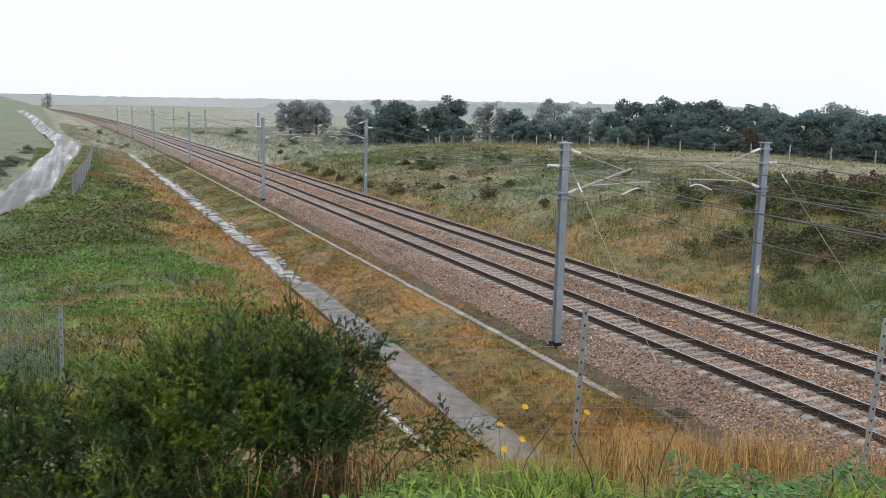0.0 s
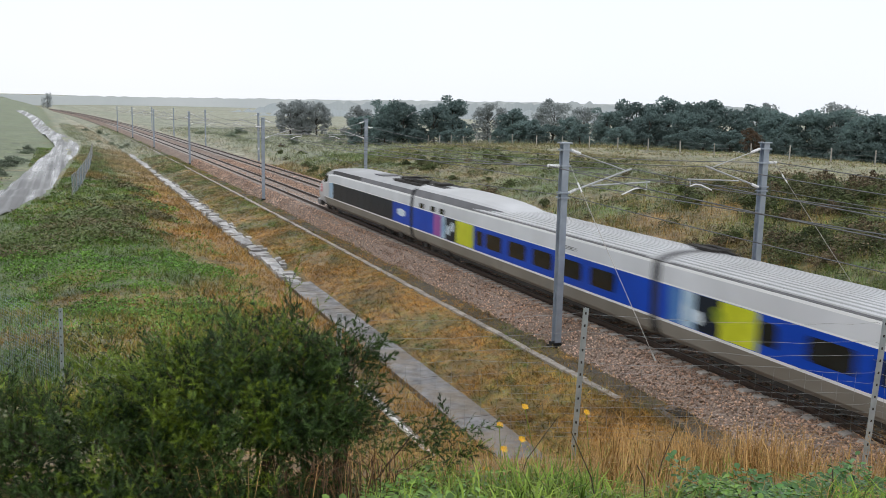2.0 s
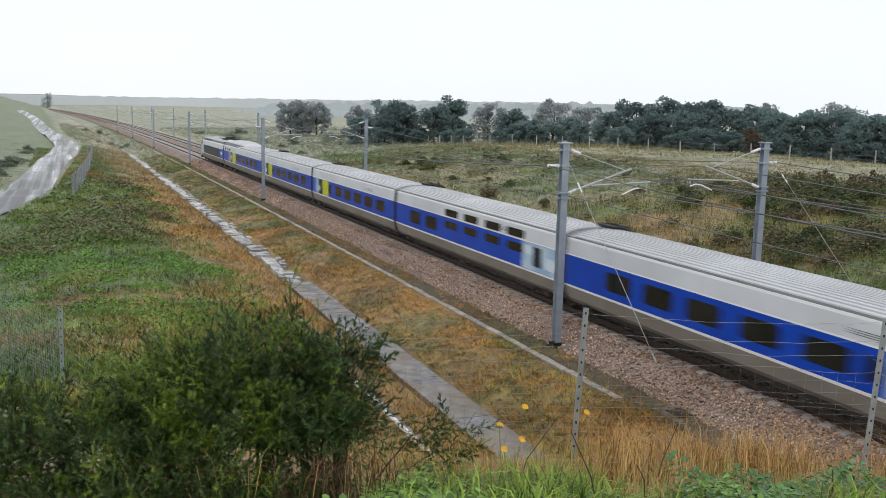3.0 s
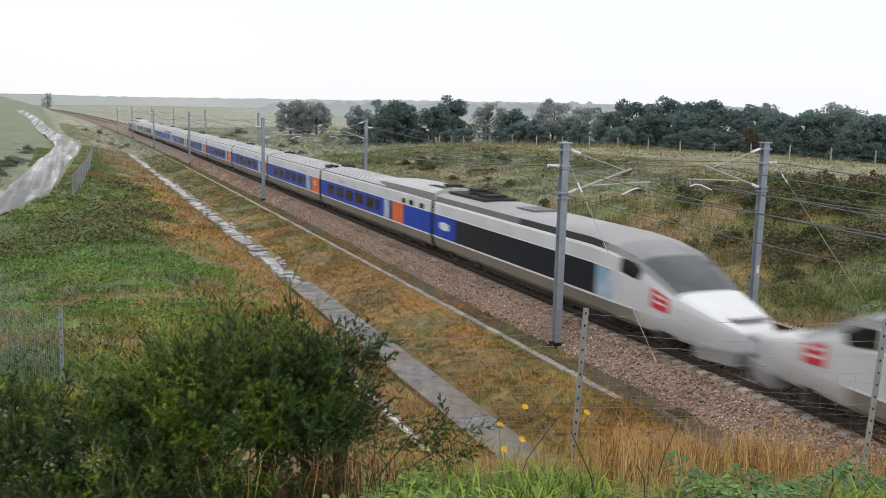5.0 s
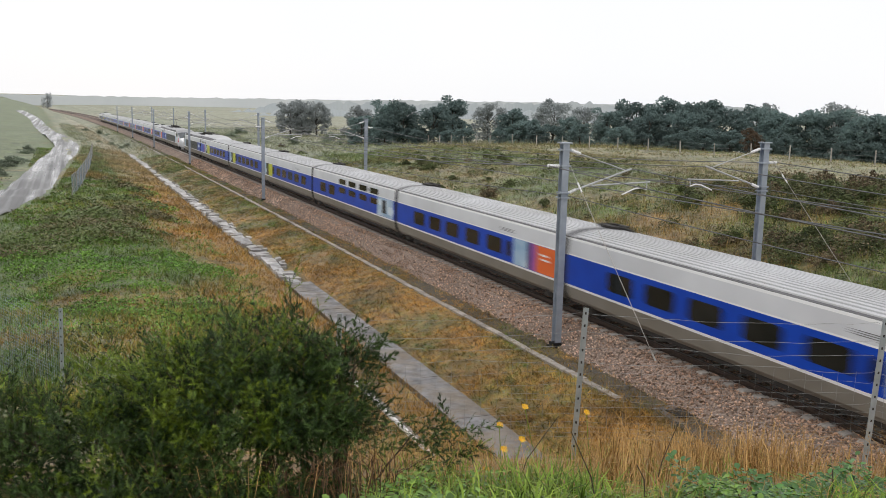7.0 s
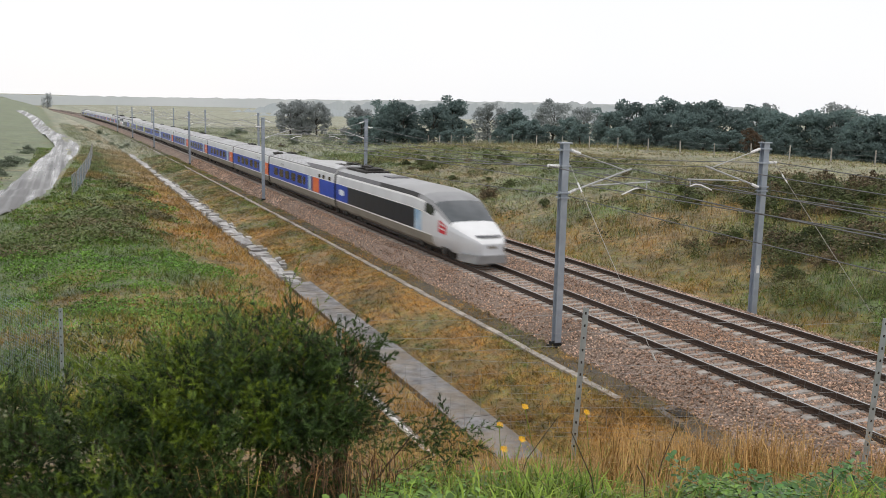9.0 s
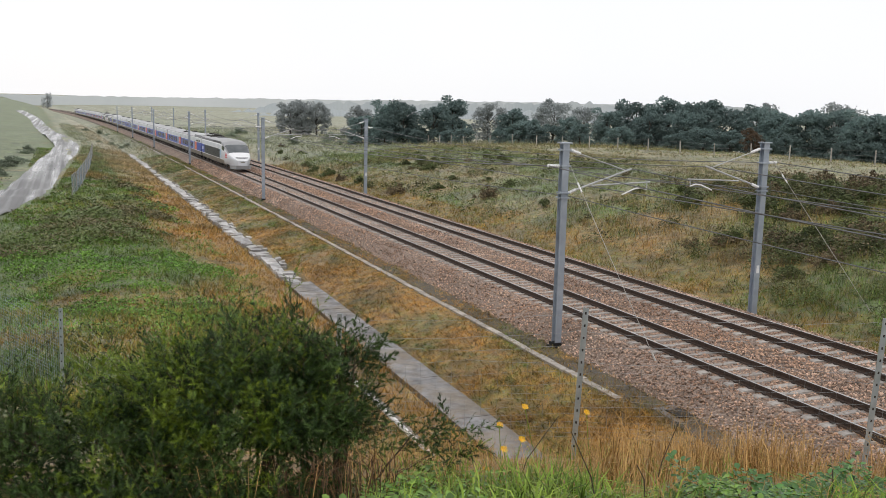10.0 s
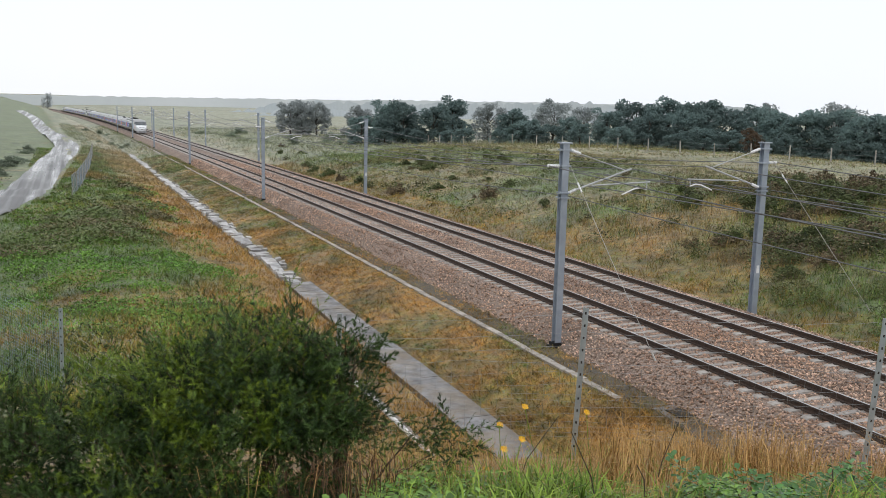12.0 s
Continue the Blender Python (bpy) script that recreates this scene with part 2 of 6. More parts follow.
# train
M_skirt = mat("taupe_skirt", (0.20, 0.187, 0.163), (0.27, 0.252, 0.222), 1.2, 0.5, patch=(0.19, 0.17, 0.14), patch_scale=0.6)
M_stripe = mat("white_stripe", (0.74, 0.75, 0.76), (0.80, 0.81, 0.82), 1.5, 0.35)
M_blue = mat("deep_blue_paint", (0.003, 0.050, 0.40), (0.005, 0.064, 0.48), 0.8, 0.3)
M_blue.node_tree.nodes["Principled BSDF"].inputs["Specular IOR Level"].default_value = 0.25
M_navy = mat("navy_panel", (0.008, 0.014, 0.026), (0.014, 0.022, 0.036), 0.8, 0.3)
M_navy.node_tree.nodes["Principled BSDF"].inputs["Specular IOR Level"].default_value = 0.2
M_silver = mat("silver_grey_paint", (0.58, 0.60, 0.64), (0.66, 0.68, 0.72), 0.7, 0.35, patch=(0.48, 0.49, 0.52), patch_scale=0.4, coat=0.2)
M_ridge = mat("roof_ridge_grey", (0.48, 0.485, 0.50), (0.60, 0.605, 0.62), 1.0, 0.45, patch=(0.36, 0.355, 0.35), patch_scale=0.5)
M_roof = mat("ribbed_roof_grey", (0.34, 0.345, 0.355), (0.44, 0.445, 0.455), 1.0, 0.5, patch=(0.27, 0.265, 0.26), patch_scale=0.5)
# Dark groove colour stands in for the shade between roof ridges.
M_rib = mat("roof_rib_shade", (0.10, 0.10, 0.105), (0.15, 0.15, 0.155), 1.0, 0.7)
M_upper = mat("dark_grey_panel", (0.09, 0.09, 0.10), (0.13, 0.13, 0.14), 1.0, 0.5)
M_glass = mat("dark_window", (0.012, 0.014, 0.012), (0.022, 0.024, 0.024), 1.5, 0.08)
for dark in (M_black, M_glass):
    dark.node_tree.nodes["Principled BSDF"].inputs["Specular IOR Level"].default_value = 0.25
M_screen = mat("windscreen", (0.05, 0.06, 0.066), (0.08, 0.09, 0.10), 1.0, 0.06)
M_under = mat("sooty_undergear", (0.012, 0.011, 0.010), (0.035, 0.03, 0.026), 5, 0.8)
M_gang = mat("rubber_gangway", (0.03, 0.032, 0.038), (0.05, 0.052, 0.06), 3, 0.8)
M_yellow = mat("acid_yellow", (0.50, 0.54, 0.015), (0.60, 0.64, 0.03), 1.5, 0.35)
M_orange = mat("bright_orange", (0.70, 0.115, 0.025), (0.80, 0.17, 0.04), 1.5, 0.35)
M_magenta = mat("magenta", (0.27, 0.07, 0.33), (0.40, 0.10, 0.36), 1.0, 0.35)
M_purple = mat("deep_violet", (0.03, 0.02, 0.11), (0.08, 0.04, 0.2), 1.0, 0.35)
M_pale = mat("pale_blue", (0.22, 0.40, 0.60), (0.52, 0.64, 0.74), 1.3, 0.35)
M_emblem = mat("emblem_white", (0.55, 0.68, 0.80), (0.72, 0.78, 0.84), 2, 0.4)
M_sky = mat("mid_blue", (0.03, 0.13, 0.42), (0.08, 0.22, 0.52), 1.3, 0.35)
M_moss = mat("mottled_green", (0.10, 0.16, 0.01), (0.30, 0.36, 0.02), 4.0, 0.35)
M_cab = mat("cab_grey", (0.20, 0.205, 0.215), (0.27, 0.275, 0.285), 1.0, 0.4, patch=(0.33, 0.335, 0.345), patch_scale=0.6)
M_red = mat("signal_red", (0.52, 0.02, 0.035), (0.6, 0.03, 0.05), 2, 0.35)


# ---- builders ----
def mesh_of(name, verts, faces, m, smooth=False):
    me = bpy.data.meshes.new(name)
    me.from_pydata([tuple(v) for v in verts], [], faces)
    me.materials.append(m)
    if smooth:
        me.polygons.foreach_set("use_smooth", [True] * len(me.polygons))
    me.update()
    return me


def mesh_ob(name, verts, faces, m, parent=None, smooth=False, label=""):
    ob = new(name, mesh_of(name, verts, faces, m, smooth))
    if parent is not None:
        ob.parent = parent
    if label:
        ob["label"] = label
    return ob


def tri_mesh(name, V, F, m, dry=None, smooth=False, pale=None):
    """A large mesh from arrays of corners and triangles."""
    me = bpy.data.meshes.new(name)
    V, F = np.asarray(V, np.float32), np.asarray(F, np.int32)
    k = F.shape[1]
    me.vertices.add(len(V))
    me.vertices.foreach_set("co", V.ravel())
    me.loops.add(F.size)
    me.loops.foreach_set("vertex_index", F.ravel())
    me.polygons.add(len(F))
    me.polygons.foreach_set("loop_start", np.arange(0, F.size, k, dtype=np.int32))
    me.polygons.foreach_set("loop_total", np.full(len(F), k, np.int32))
    if smooth:
        me.polygons.foreach_set("use_smooth", np.ones(len(F), bool))
    me.materials.append(m)
    if dry is not None:
        me.attributes.new("dry", "FLOAT", "POINT").data.foreach_set("value", np.asarray(dry, np.float32))
    if pale is not None:
        me.attributes.new("pale", "FLOAT", "POINT").data.foreach_set("value", np.asarray(pale, np.float32))
    me.update(calc_edges=True)
    return new(name, me)


def empty(name, place=None):
    ob = new(name)
    if place is not None:
        ob.matrix_world = place
    return ob


Geo = namedtuple("Geo", "v f")


def g_box(x0, x1, y0, y1, z0, z1):
    v = [(x, y, z) for x in (x0, x1) for y in (y0, y1) for z in (z0, z1)]
    return Geo(v, [(0, 1, 3, 2), (4, 6, 7, 5), (0, 4, 5, 1), (2, 3, 7, 6), (0, 2, 6, 4), (1, 5, 7, 3)])


def g_tube(points, r, n=6, taper=1.0):
    """A tube along a line of points."""
    pts = [Vector(p) for p in points]
    v, f = [], []
    for i, p in enumerate(pts):
        d = (pts[min(i + 1, len(pts) - 1)] - pts[max(i - 1, 0)]).normalized()
        a = d.orthogonal().normalized() if abs(d.z) > 0.9 else d.cross(Vector((0, 0, 1))).normalized()
        b = d.cross(a)
        rr = r * (1 + (taper - 1) * i / max(1, len(pts) - 1))
        v += [tuple(p + (a * math.cos(t) + b * math.sin(t)) * rr) for t in (2 * math.pi * k / n for k in range(n))]
    for i in range(len(pts) - 1):
        for k in range(n):
            f.append((i * n + k, i * n + (k + 1) % n, (i + 1) * n + (k + 1) % n, (i + 1) * n + k))
    f.append(tuple(range(n))[::-1])
    f.append(tuple(range((len(pts) - 1) * n, len(pts) * n)))
    return Geo(v, f)


def g_join(*gs):
    v, f = [], []
    for g in gs:
        o = len(v)
        v += list(g.v)
        f += [tuple(i + o for i in q) for q in g.f]
    return Geo(v, f)


def g_moved(g, m):
    return Geo([tuple(m @ Vector(p)) for p in g.v], g.f)


def part(name, g, m, parent, label="", smooth=False):
    return mesh_ob(name, g.v, g.f, m, parent, smooth, label)


def g_plate(y0, y1, z0, z1, x, thick, r=0.0):
    """A plate in the y-z plane with cut corners, its outer face at x."""
    if r:
        ring = [(y0 + r, z0), (y1 - r, z0), (y1, z0 + r), (y1, z1 - r), (y1 - r, z1), (y0 + r, z1), (y0, z1 - r), (y0, z0 + r)]
    else:
        ring = [(y0, z0), (y1, z0), (y1, z1), (y0, z1)]
    k = len(ring)
    v = [(x, y, z) for y, z in ring] + [(x - thick, y, z) for y, z in ring]
    f = [tuple(range(k)), tuple(range(2 * k - 1, k - 1, -1))] + [(i, (i + 1) % k, k + (i + 1) % k, k + i) for i in range(k)]
    return Geo(v, f)


def g_both(g):
    """The same on both sides of x = 0."""
    return g_join(g, Geo([(-x, y, z) for x, y, z in g.v], [q[::-1] for q in g.f]))


# ---- terrain ----
PROFILE = np.array([(-1500, 2.0), (-400, 3.5), (-90, 1.0), (-40, -0.1), (-24, -0.45), (-19, -0.45), (-17.5, -0.1), (-14.5, -0.25), (-11, -0.9), (-9.6, -1.1),
                    (-8.45, -1.3), (-8.3, -1.55), (-7.0, -1.55), (-6.85, -1.3), (-4.6, -0.82), (-2.4, -0.8), (6.6, -0.8), (8.7, -0.78), (16, 0.75), (26, 2.0), (34, 2.45),
                    (48, 2.6), (64, 2.0), (95, 0.0), (300, -3.0), (1500, -6.0)])


def soft_noise(x, y, seed):
    """Smooth value noise in -1..1 on arrays."""
    def cell(i, j):
        return np.modf(np.abs(np.sin(i * 127.1 + j * 311.7 + seed * 74.7) * 43758.5453))[0] * 2 - 1
    i, j = np.floor(x), np.floor(y)
    fx, fy = x - i, y - j
    fx, fy = fx * fx * (3 - 2 * fx), fy * fy * (3 - 2 * fy)
    return ((cell(i, j) * (1 - fx) + cell(i + 1, j) * fx) * (1 - fy) + (cell(i, j + 1) * (1 - fx) + cell(i + 1, j + 1) * fx) * fy)


def rough(x, y, size, seed):
    return soft_noise(x / size, y / size, seed) * 0.6 + soft_noise(x / size * 2.3, y / size * 2.3, seed + 5) * 0.4


def step01(x, a, b):
    t = np.clip((x - a) / (b - a), 0, 1)
    return t * t * (3 - 2 * t)


def ground_z(u, y):
    u, y = np.asarray(u, float), np.asarray(y, float)
    base = np.interp(u, PROFILE[:, 0], PROFILE[:, 1])
    # the cutting's far bank sinks to a low meadow farther along
    low = step01(y, 95, 190) * step01(u, 9, 20) * (1 - step01(u, 200, 400))
    base = base * (1 - low) + (-0.4 + 0.02 * np.clip(u - 9, 0, 60)) * low
    wild = step01(np.abs(u + 7.6), 1.3, 3.0) * (1 - step01(u, -6.3, -4.5) + step01(u, 9, 12))
    base = base + wild * (rough(u, y, 2.6, 1) * 0.13 + rough(u, y, 9.0, 2) * 0.16) + step01(np.abs(u), 60, 300) * rough(u, y, 140, 3) * 2.0
    base = base + step01(u, -6.9, -6.2) * (1 - step01(u, -4.6, -4.1)) * (rough(u, y, 0.9, 41) * 0.06 + rough(u, y, 0.35, 42) * 0.03)
    z = base + GRADE * np.clip(y, -300, 950)
    # the embankment on which the viewer stands
    x = u + 0.5 * BEND * y * y
    dx, dy = x - EYE.x, y - EYE.y
    a, b = dx * AHEAD.x + dy * AHEAD.y, dx * ASIDE.x + dy * ASIDE.y
    bank = np.interp(a, [-60, 0, 4, 8.8, 17], [5.6, 5.62, 5.2, 3.72, -1.8])
    bank2 = np.interp(a, [-60, 0, 4, 9, 13, 36, 60], [5.6, 5.62, 5.2, 3.9, 2.9, -1.3, -5.0])
    k = step01(b, -5.5, -1.0)
    e = bank2 * (1 - k) + bank * k
    e = np.minimum(e, -0.9 + (-3.4 - u) * 0.66) + rough(x, y, 1.3, 8) * 0.06
    e = np.where(y > 15, np.minimum(e, z + np.clip(-8.9 - u, 0, 99) * 0.42 - step01(u, -9.2, -8.6) * 0.3), e)
    return np.where(u < -3.4, np.maximum(z, e), z)


def blob(u, y, cu, cy, ru, ry):
    return np.exp(-((u - cu) / ru) ** 2 - ((y - cy) / ry) ** 2)


def dryness(u, y):
    u, y = np.asarray(u, float), np.asarray(y, float)
    n1, n2 = rough(u, y, 1.6, 11), rough(u, y, 6.0, 12)
    d = np.full(u.shape, 0.5)
    d = np.where((u > -7.0) & (u < -2.4), 0.74 - 0.32 * step01(y, 45, 100) + 0.42 * n1 + 0.25 * n2, d)
    d = np.where((u <= -8.2) & (u > -13), 0.80 - 0.2 * step01(-u, 9.5, 12.5) + 0.25 * n2, d)
    d = np.where(u <= -13, 0.34 + 0.45 * n2 + 0.35 * n1 - 0.3 * step01(-u, 18, 24), d)
    d = np.where((u > 6.6) & (u < 11.5), 0.56 + 0.25 * n1, d)
    d = np.where((u >= 10.5) & (u < 32), 0.38 + 0.4 * n2 + 0.2 * n1 - 0.16 * step01(y, 55, 70) * step01(u, 12, 15), d)
    d = d + 0.12 * blob(u, y, 12, 50, 2.2, 14) - 0.35 * blob(u, y, 12, 28, 3, 5)
    d = d - 0.45 * blob(u, y, -12.6, 45, 2.0, 4.5) - 0.3 * blob(u, y, -18.6, 45, 4, 6) - 0.35 * blob(u, y, -17, 60, 4, 14) + 0.25 * blob(u, y, -11.5, 68, 2.5, 20)
    d = np.where(u >= 30, 0.44 + 0.16 * n2 + 0.12 * n1, d)
    d = d - 0.14 * step01(y, 110, 180)
    x = u + 0.5 * BEND * y * y
    a = (x - EYE.x) * AHEAD.x + (y - EYE.y) * AHEAD.y
    b = (x - EYE.x) * ASIDE.x + (y - EYE.y) * ASIDE.y
    near = (a < 14) & (u < -4) & (b > -2.5)
    d = np.where(near, np.where(a < 6.0, 0.2, 0.85) + 0.15 * n1, d)
    return np.clip(d, 0, 1)


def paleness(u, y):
    """Haze put into the colour of valley floor and pasture; muted tan on the cutting."""
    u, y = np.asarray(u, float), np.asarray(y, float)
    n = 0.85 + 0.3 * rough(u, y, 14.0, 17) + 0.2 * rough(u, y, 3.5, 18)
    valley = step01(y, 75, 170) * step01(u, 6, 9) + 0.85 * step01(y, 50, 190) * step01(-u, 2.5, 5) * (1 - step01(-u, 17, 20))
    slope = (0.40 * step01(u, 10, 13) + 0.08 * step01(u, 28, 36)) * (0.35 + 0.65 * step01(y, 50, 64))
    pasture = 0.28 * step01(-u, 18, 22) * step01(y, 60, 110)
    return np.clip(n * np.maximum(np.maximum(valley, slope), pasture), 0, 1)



def build_ground():
    us = np.concatenate([np.linspace(-1500, -65, 30), np.linspace(-60, -22, 40), np.linspace(-21.5, 34, 240), np.linspace(35, 110, 60), np.linspace(120, 1500, 40)])
    ys = np.concatenate([np.linspace(-700, -20, 30), np.linspace(-15, 70, 240), np.linspace(70.6, 200, 160), np.linspace(204, 900, 110), np.linspace(950, 2600, 24)])
    U, Y = np.meshgrid(us, ys)
    Z = ground_z(U, Y)
    n, m = U.shape
    V = np.stack([(U + 0.5 * BEND * Y * Y).ravel(), Y.ravel(), Z.ravel()], 1)
    idx = np.arange(n * m).reshape(n, m)
    F = np.stack([idx[:-1, :-1], idx[:-1, 1:], idx[1:, 1:], idx[1:, :-1]], -1).reshape(-1, 4)
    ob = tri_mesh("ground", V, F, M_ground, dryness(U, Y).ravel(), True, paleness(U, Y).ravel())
    return tagged(ob, "rough turf ground in ochre, olive and green", "ground", kind="structure")


build_ground()


def strip_geo(section, ys, closed=False, jitter=0.0):
    v, f, k = [], [], len(section)
    for y in ys:
        v += [tuple(at(u + jitter * math.sin(y * 0.9 + 3 * i), y, w + (jitter * 0.5 * math.sin(y * 1.7 + i) if 0 < i < k - 1 else 0))) for i, (u, w) in enumerate(section)]
    for i in range(len(ys) - 1):
        for j in range(k if closed else k - 1):
            a, b = i * k + j, i * k + (j + 1) % k
            f.append((a, a + k, b + k, b))
    return Geo(v, f)


YS = [float(y) for y in np.concatenate([np.linspace(-640, 0, 40), np.linspace(2, 120, 119), np.linspace(124, 950, 160)])]

bed = mesh_ob("ballast_bed", *strip_geo([(-2.75, -0.83), (-1.72, -0.24), (-1.2, -0.22), (1.2, -0.22), (2.09, -0.27), (FAR - 1.2, -0.22), (FAR + 1.2, -0.22), (FAR + 1.72, -0.24),
                                         (FAR + 2.85, -0.83)], YS, jitter=0.03), M_ballast)
tagged(bed, "pinkish brown crushed stone ballast under two tracks", "ballast", kind="structure")
path = mesh_ob("cess_path", *strip_geo([(-3.62, -0.83), (-3.4, -0.775), (-2.7, -0.775), (-2.3, -0.85)], YS), M_path)
tagged(path, "dark gritty path beside the ballast", "path", kind="structure")


def scatter_stones():
    rng = np.random.default_rng(5)
    n = 90000
    y = 12 + 118 * rng.random(n) ** 2.1
    u = rng.uniform(-2.75, FAR + 2.75, n)
    # outer shoulders follow the slope, the middle stays level
    w = np.interp(u, [-2.75, -1.72, FAR + 1.72, FAR + 2.85], [-0.80, -0.22, -0.22, -0.80]) + rng.uniform(-0.015, 0.02, n)
    s = rng.uniform(0.022, 0.055, n) * (1 + 0.5 * step01(y, 40, 110))
    base = np.array([(1, 0, 0), (-1, 0, 0), (0, 1, 0), (0, -1, 0), (0, 0, 1), (0, 0, -1)], float)
    jit = 1 + rng.uniform(-0.45, 0.35, (n, 6, 1))
    ang = rng.uniform(0, 6.28, n)
    P = base[None] * jit * s[:, None, None]
    c, d = np.cos(ang)[:, None], np.sin(ang)[:, None]
    px, py, pz = P[..., 0] * c - P[..., 1] * d, P[..., 0] * d + P[..., 1] * c, P[..., 2] * 0.8 + P[..., 0] * 0.35
    V = np.stack([px + (u + 0.5 * BEND * y * y)[:, None], py + y[:, None], pz + (w + GRADE * y)[:, None]], -1).reshape(-1, 3)
    tri = np.array([(0, 2, 4), (2, 1, 4), (1, 3, 4), (3, 0, 4), (2, 0, 5), (1, 2, 5), (3, 1, 5), (0, 3, 5)])
    F = (np.arange(n)[:, None, None] * 6 + tri[None]).reshape(-1, 3)
    return tagged(tri_mesh("ballast_stones", V, F, M_stone), "loose pinkish grey ballast stones on the track bed", "ballast", kind="stuff")


scatter_stones()


# ---- tracks ----
RAIL = [(-0.036, -0.012), (-0.03, 0), (0.03, 0), (0.036, -0.012), (0.036, -0.04), (0.01, -0.055), (0.01, -0.135), (0.075, -0.16), (0.075, -0.172), (-0.075, -0.172), (-0.075, -0.16), (-0.01, -0.135),
        (-0.01, -0.055), (-0.036, -0.04)]
SLEEPER = Geo([(x, y, z) for x, hy, hz in ((-1.2, 0.13, -0.20), (-1.12, 0.14, -0.17), (-0.5, 0.13, -0.18), (0.0, 0.11, -0.20), (0.5, 0.13, -0.18), (1.12, 0.14, -0.17), (1.2, 0.13, -0.20))
               for y, z in ((-hy, -0.33), (-hy * 0.85, hz), (hy * 0.85, hz), (hy, -0.33))],
              [(i * 4 + j, i * 4 + (j + 1) % 4, i * 4 + 4 + (j + 1) % 4, i * 4 + 4 + j) for i in range(6) for j in range(4)] + [(3, 2, 1, 0), (24, 25, 26, 27)])


def build_track(u0, label):
    t = tagged(empty("railway_track"), label, "track", kind="structure")
    for s in (-0.755, 0.755):
        r = part("rail", strip_geo([(u0 + s + a, b) for a, b in RAIL], YS, True), M_rail, t, "rusty brown steel rail")
        part("rail_head", strip_geo([(u0 + s - 0.024, 0.001), (u0 + s - 0.02, 0.0045), (u0 + s + 0.02, 0.0045), (u0 + s + 0.024, 0.001)], YS), M_railtop, r, "polished running surface")
    return t


track_near = build_track(0.0, "ballasted railway track with rusty rails on concrete sleepers")
track_far = build_track(FAR, "second parallel railway track with rusty rails on concrete sleepers")


# ---- trough, gutter and kerb along the line ----
def slab_run(name, label, category, pieces, m):
    run = tagged(empty(name), label, category, kind="structure")
    for g in pieces:
        part("slab", g, m, run)
    return run


def slab(u0, u1, y0, y1, w0, w1, thick, lift):
    c = [at(u0, y0, w0 + lift[0]), at(u1, y0, w1 + lift[1]), at(u1, y1, w1 + lift[2]), at(u0, y1, w0 + lift[3])]
    low = [p - Vector((0, 0, thick)) for p in c]
    v = [tuple(p) for p in c + low]
    return Geo(v, [(0, 1, 2, 3), (7, 6, 5, 4), (0, 4, 5, 1), (1, 5, 6, 2), (2, 6, 7, 3), (3, 7, 4, 0)])


rnd = random.Random(3)


def lift4(a):
    return [rnd.uniform(-a, a) for _ in range(4)]


trough, y = [], 21.5
while y < 230:
    step = 1.0 if y < 90 else 4.0
    o = rnd.uniform(-0.025, 0.025)
    trough.append(slab(-3.86 + o, -3.62 + o, y + 0.012, y + step - 0.012, -0.735, -0.735, 0.14, lift4(0.012)))
    y += step
slab_run("cable_trough", "line of narrow pale concrete trough lids beside the path", "cable trough", trough, M_lid)

gutter, y = [], 15.0
while y < 44:
    step = rnd.uniform(1.8, 2.4)
    ww = 0.60
    gutter.append(slab(-7.62 - ww, -7.62 + ww, y + 0.006, y + step - 0.006, -1.36, -1.34, 0.3, lift4(0.014)))
    y += step
slab_run("drain_gutter", "wet uneven grey concrete slab drain in the ditch", "drain", gutter, M_gutter)
gutter = []
while y < 165:
    # farther on the lining is broken into loose slabs
    step = rnd.uniform(0.8, 1.6) if y < 90 else rnd.uniform(2.0, 3.5)
    o, ww = rnd.uniform(-0.16, 0.16), rnd.uniform(0.26, 0.46)
    gutter.append(slab(-7.62 - ww + o, -7.62 + ww + o, y + rnd.uniform(0, 0.12), y + step - rnd.uniform(0, 0.12), -1.36, -1.36, 0.25, lift4(0.085)))
    if y < 110:
        o = rnd.choice((-0.42, 0.42)) + rnd.uniform(-0.1, 0.1)
        gutter.append(slab(-7.62 + o - 0.16, -7.62 + o + 0.17, y + 0.2, y + 0.55 + rnd.uniform(0, 0.3), -1.3, -1.32, 0.25, lift4(0.07)))
    y += step
slab_run("drain_rubble", "broken pale wet concrete slabs lining the ditch", "drain", gutter, M_rubble)
kerb, y = [], 14.0
while y < 34:
    kerb.append(slab(-10.02, -9.9, y + 0.01, y + 0.99, -0.98, -0.98, 0.25, lift4(0.01)))
    y += 1.0
slab_run("concrete_kerb", "thin pale concrete edging on the bank", "kerb", kerb, M_conc)
cover = tagged(empty("drain_cover", Matrix.Translation(at(-2.85, 19.9, -0.76))), "dark wet drain cover with a concrete surround", "drain cover")
part("surround", Geo([(x * 0.5, y * 0.62, z) for x, y, z in g_box(-1, 1, -1, 1, -0.15, 0.0).v], g_box(0, 1, 0, 1, 0, 1).f), M_gutter, cover)
part("lid", g_box(-0.27, 0.25, -0.36, 0.30, -0.05, 0.035), M_under, cover, "dark wet lid")


# ---- farm road ----
ROAD = np.array([(40, -30.5), (62, -25.4), (83, -21.6), (116, -19.75), (145, -18.2), (170, -17.2), (190, -17.6), (230, -19.6), (300, -22.0), (390, -23.8), (520, -30.0)])


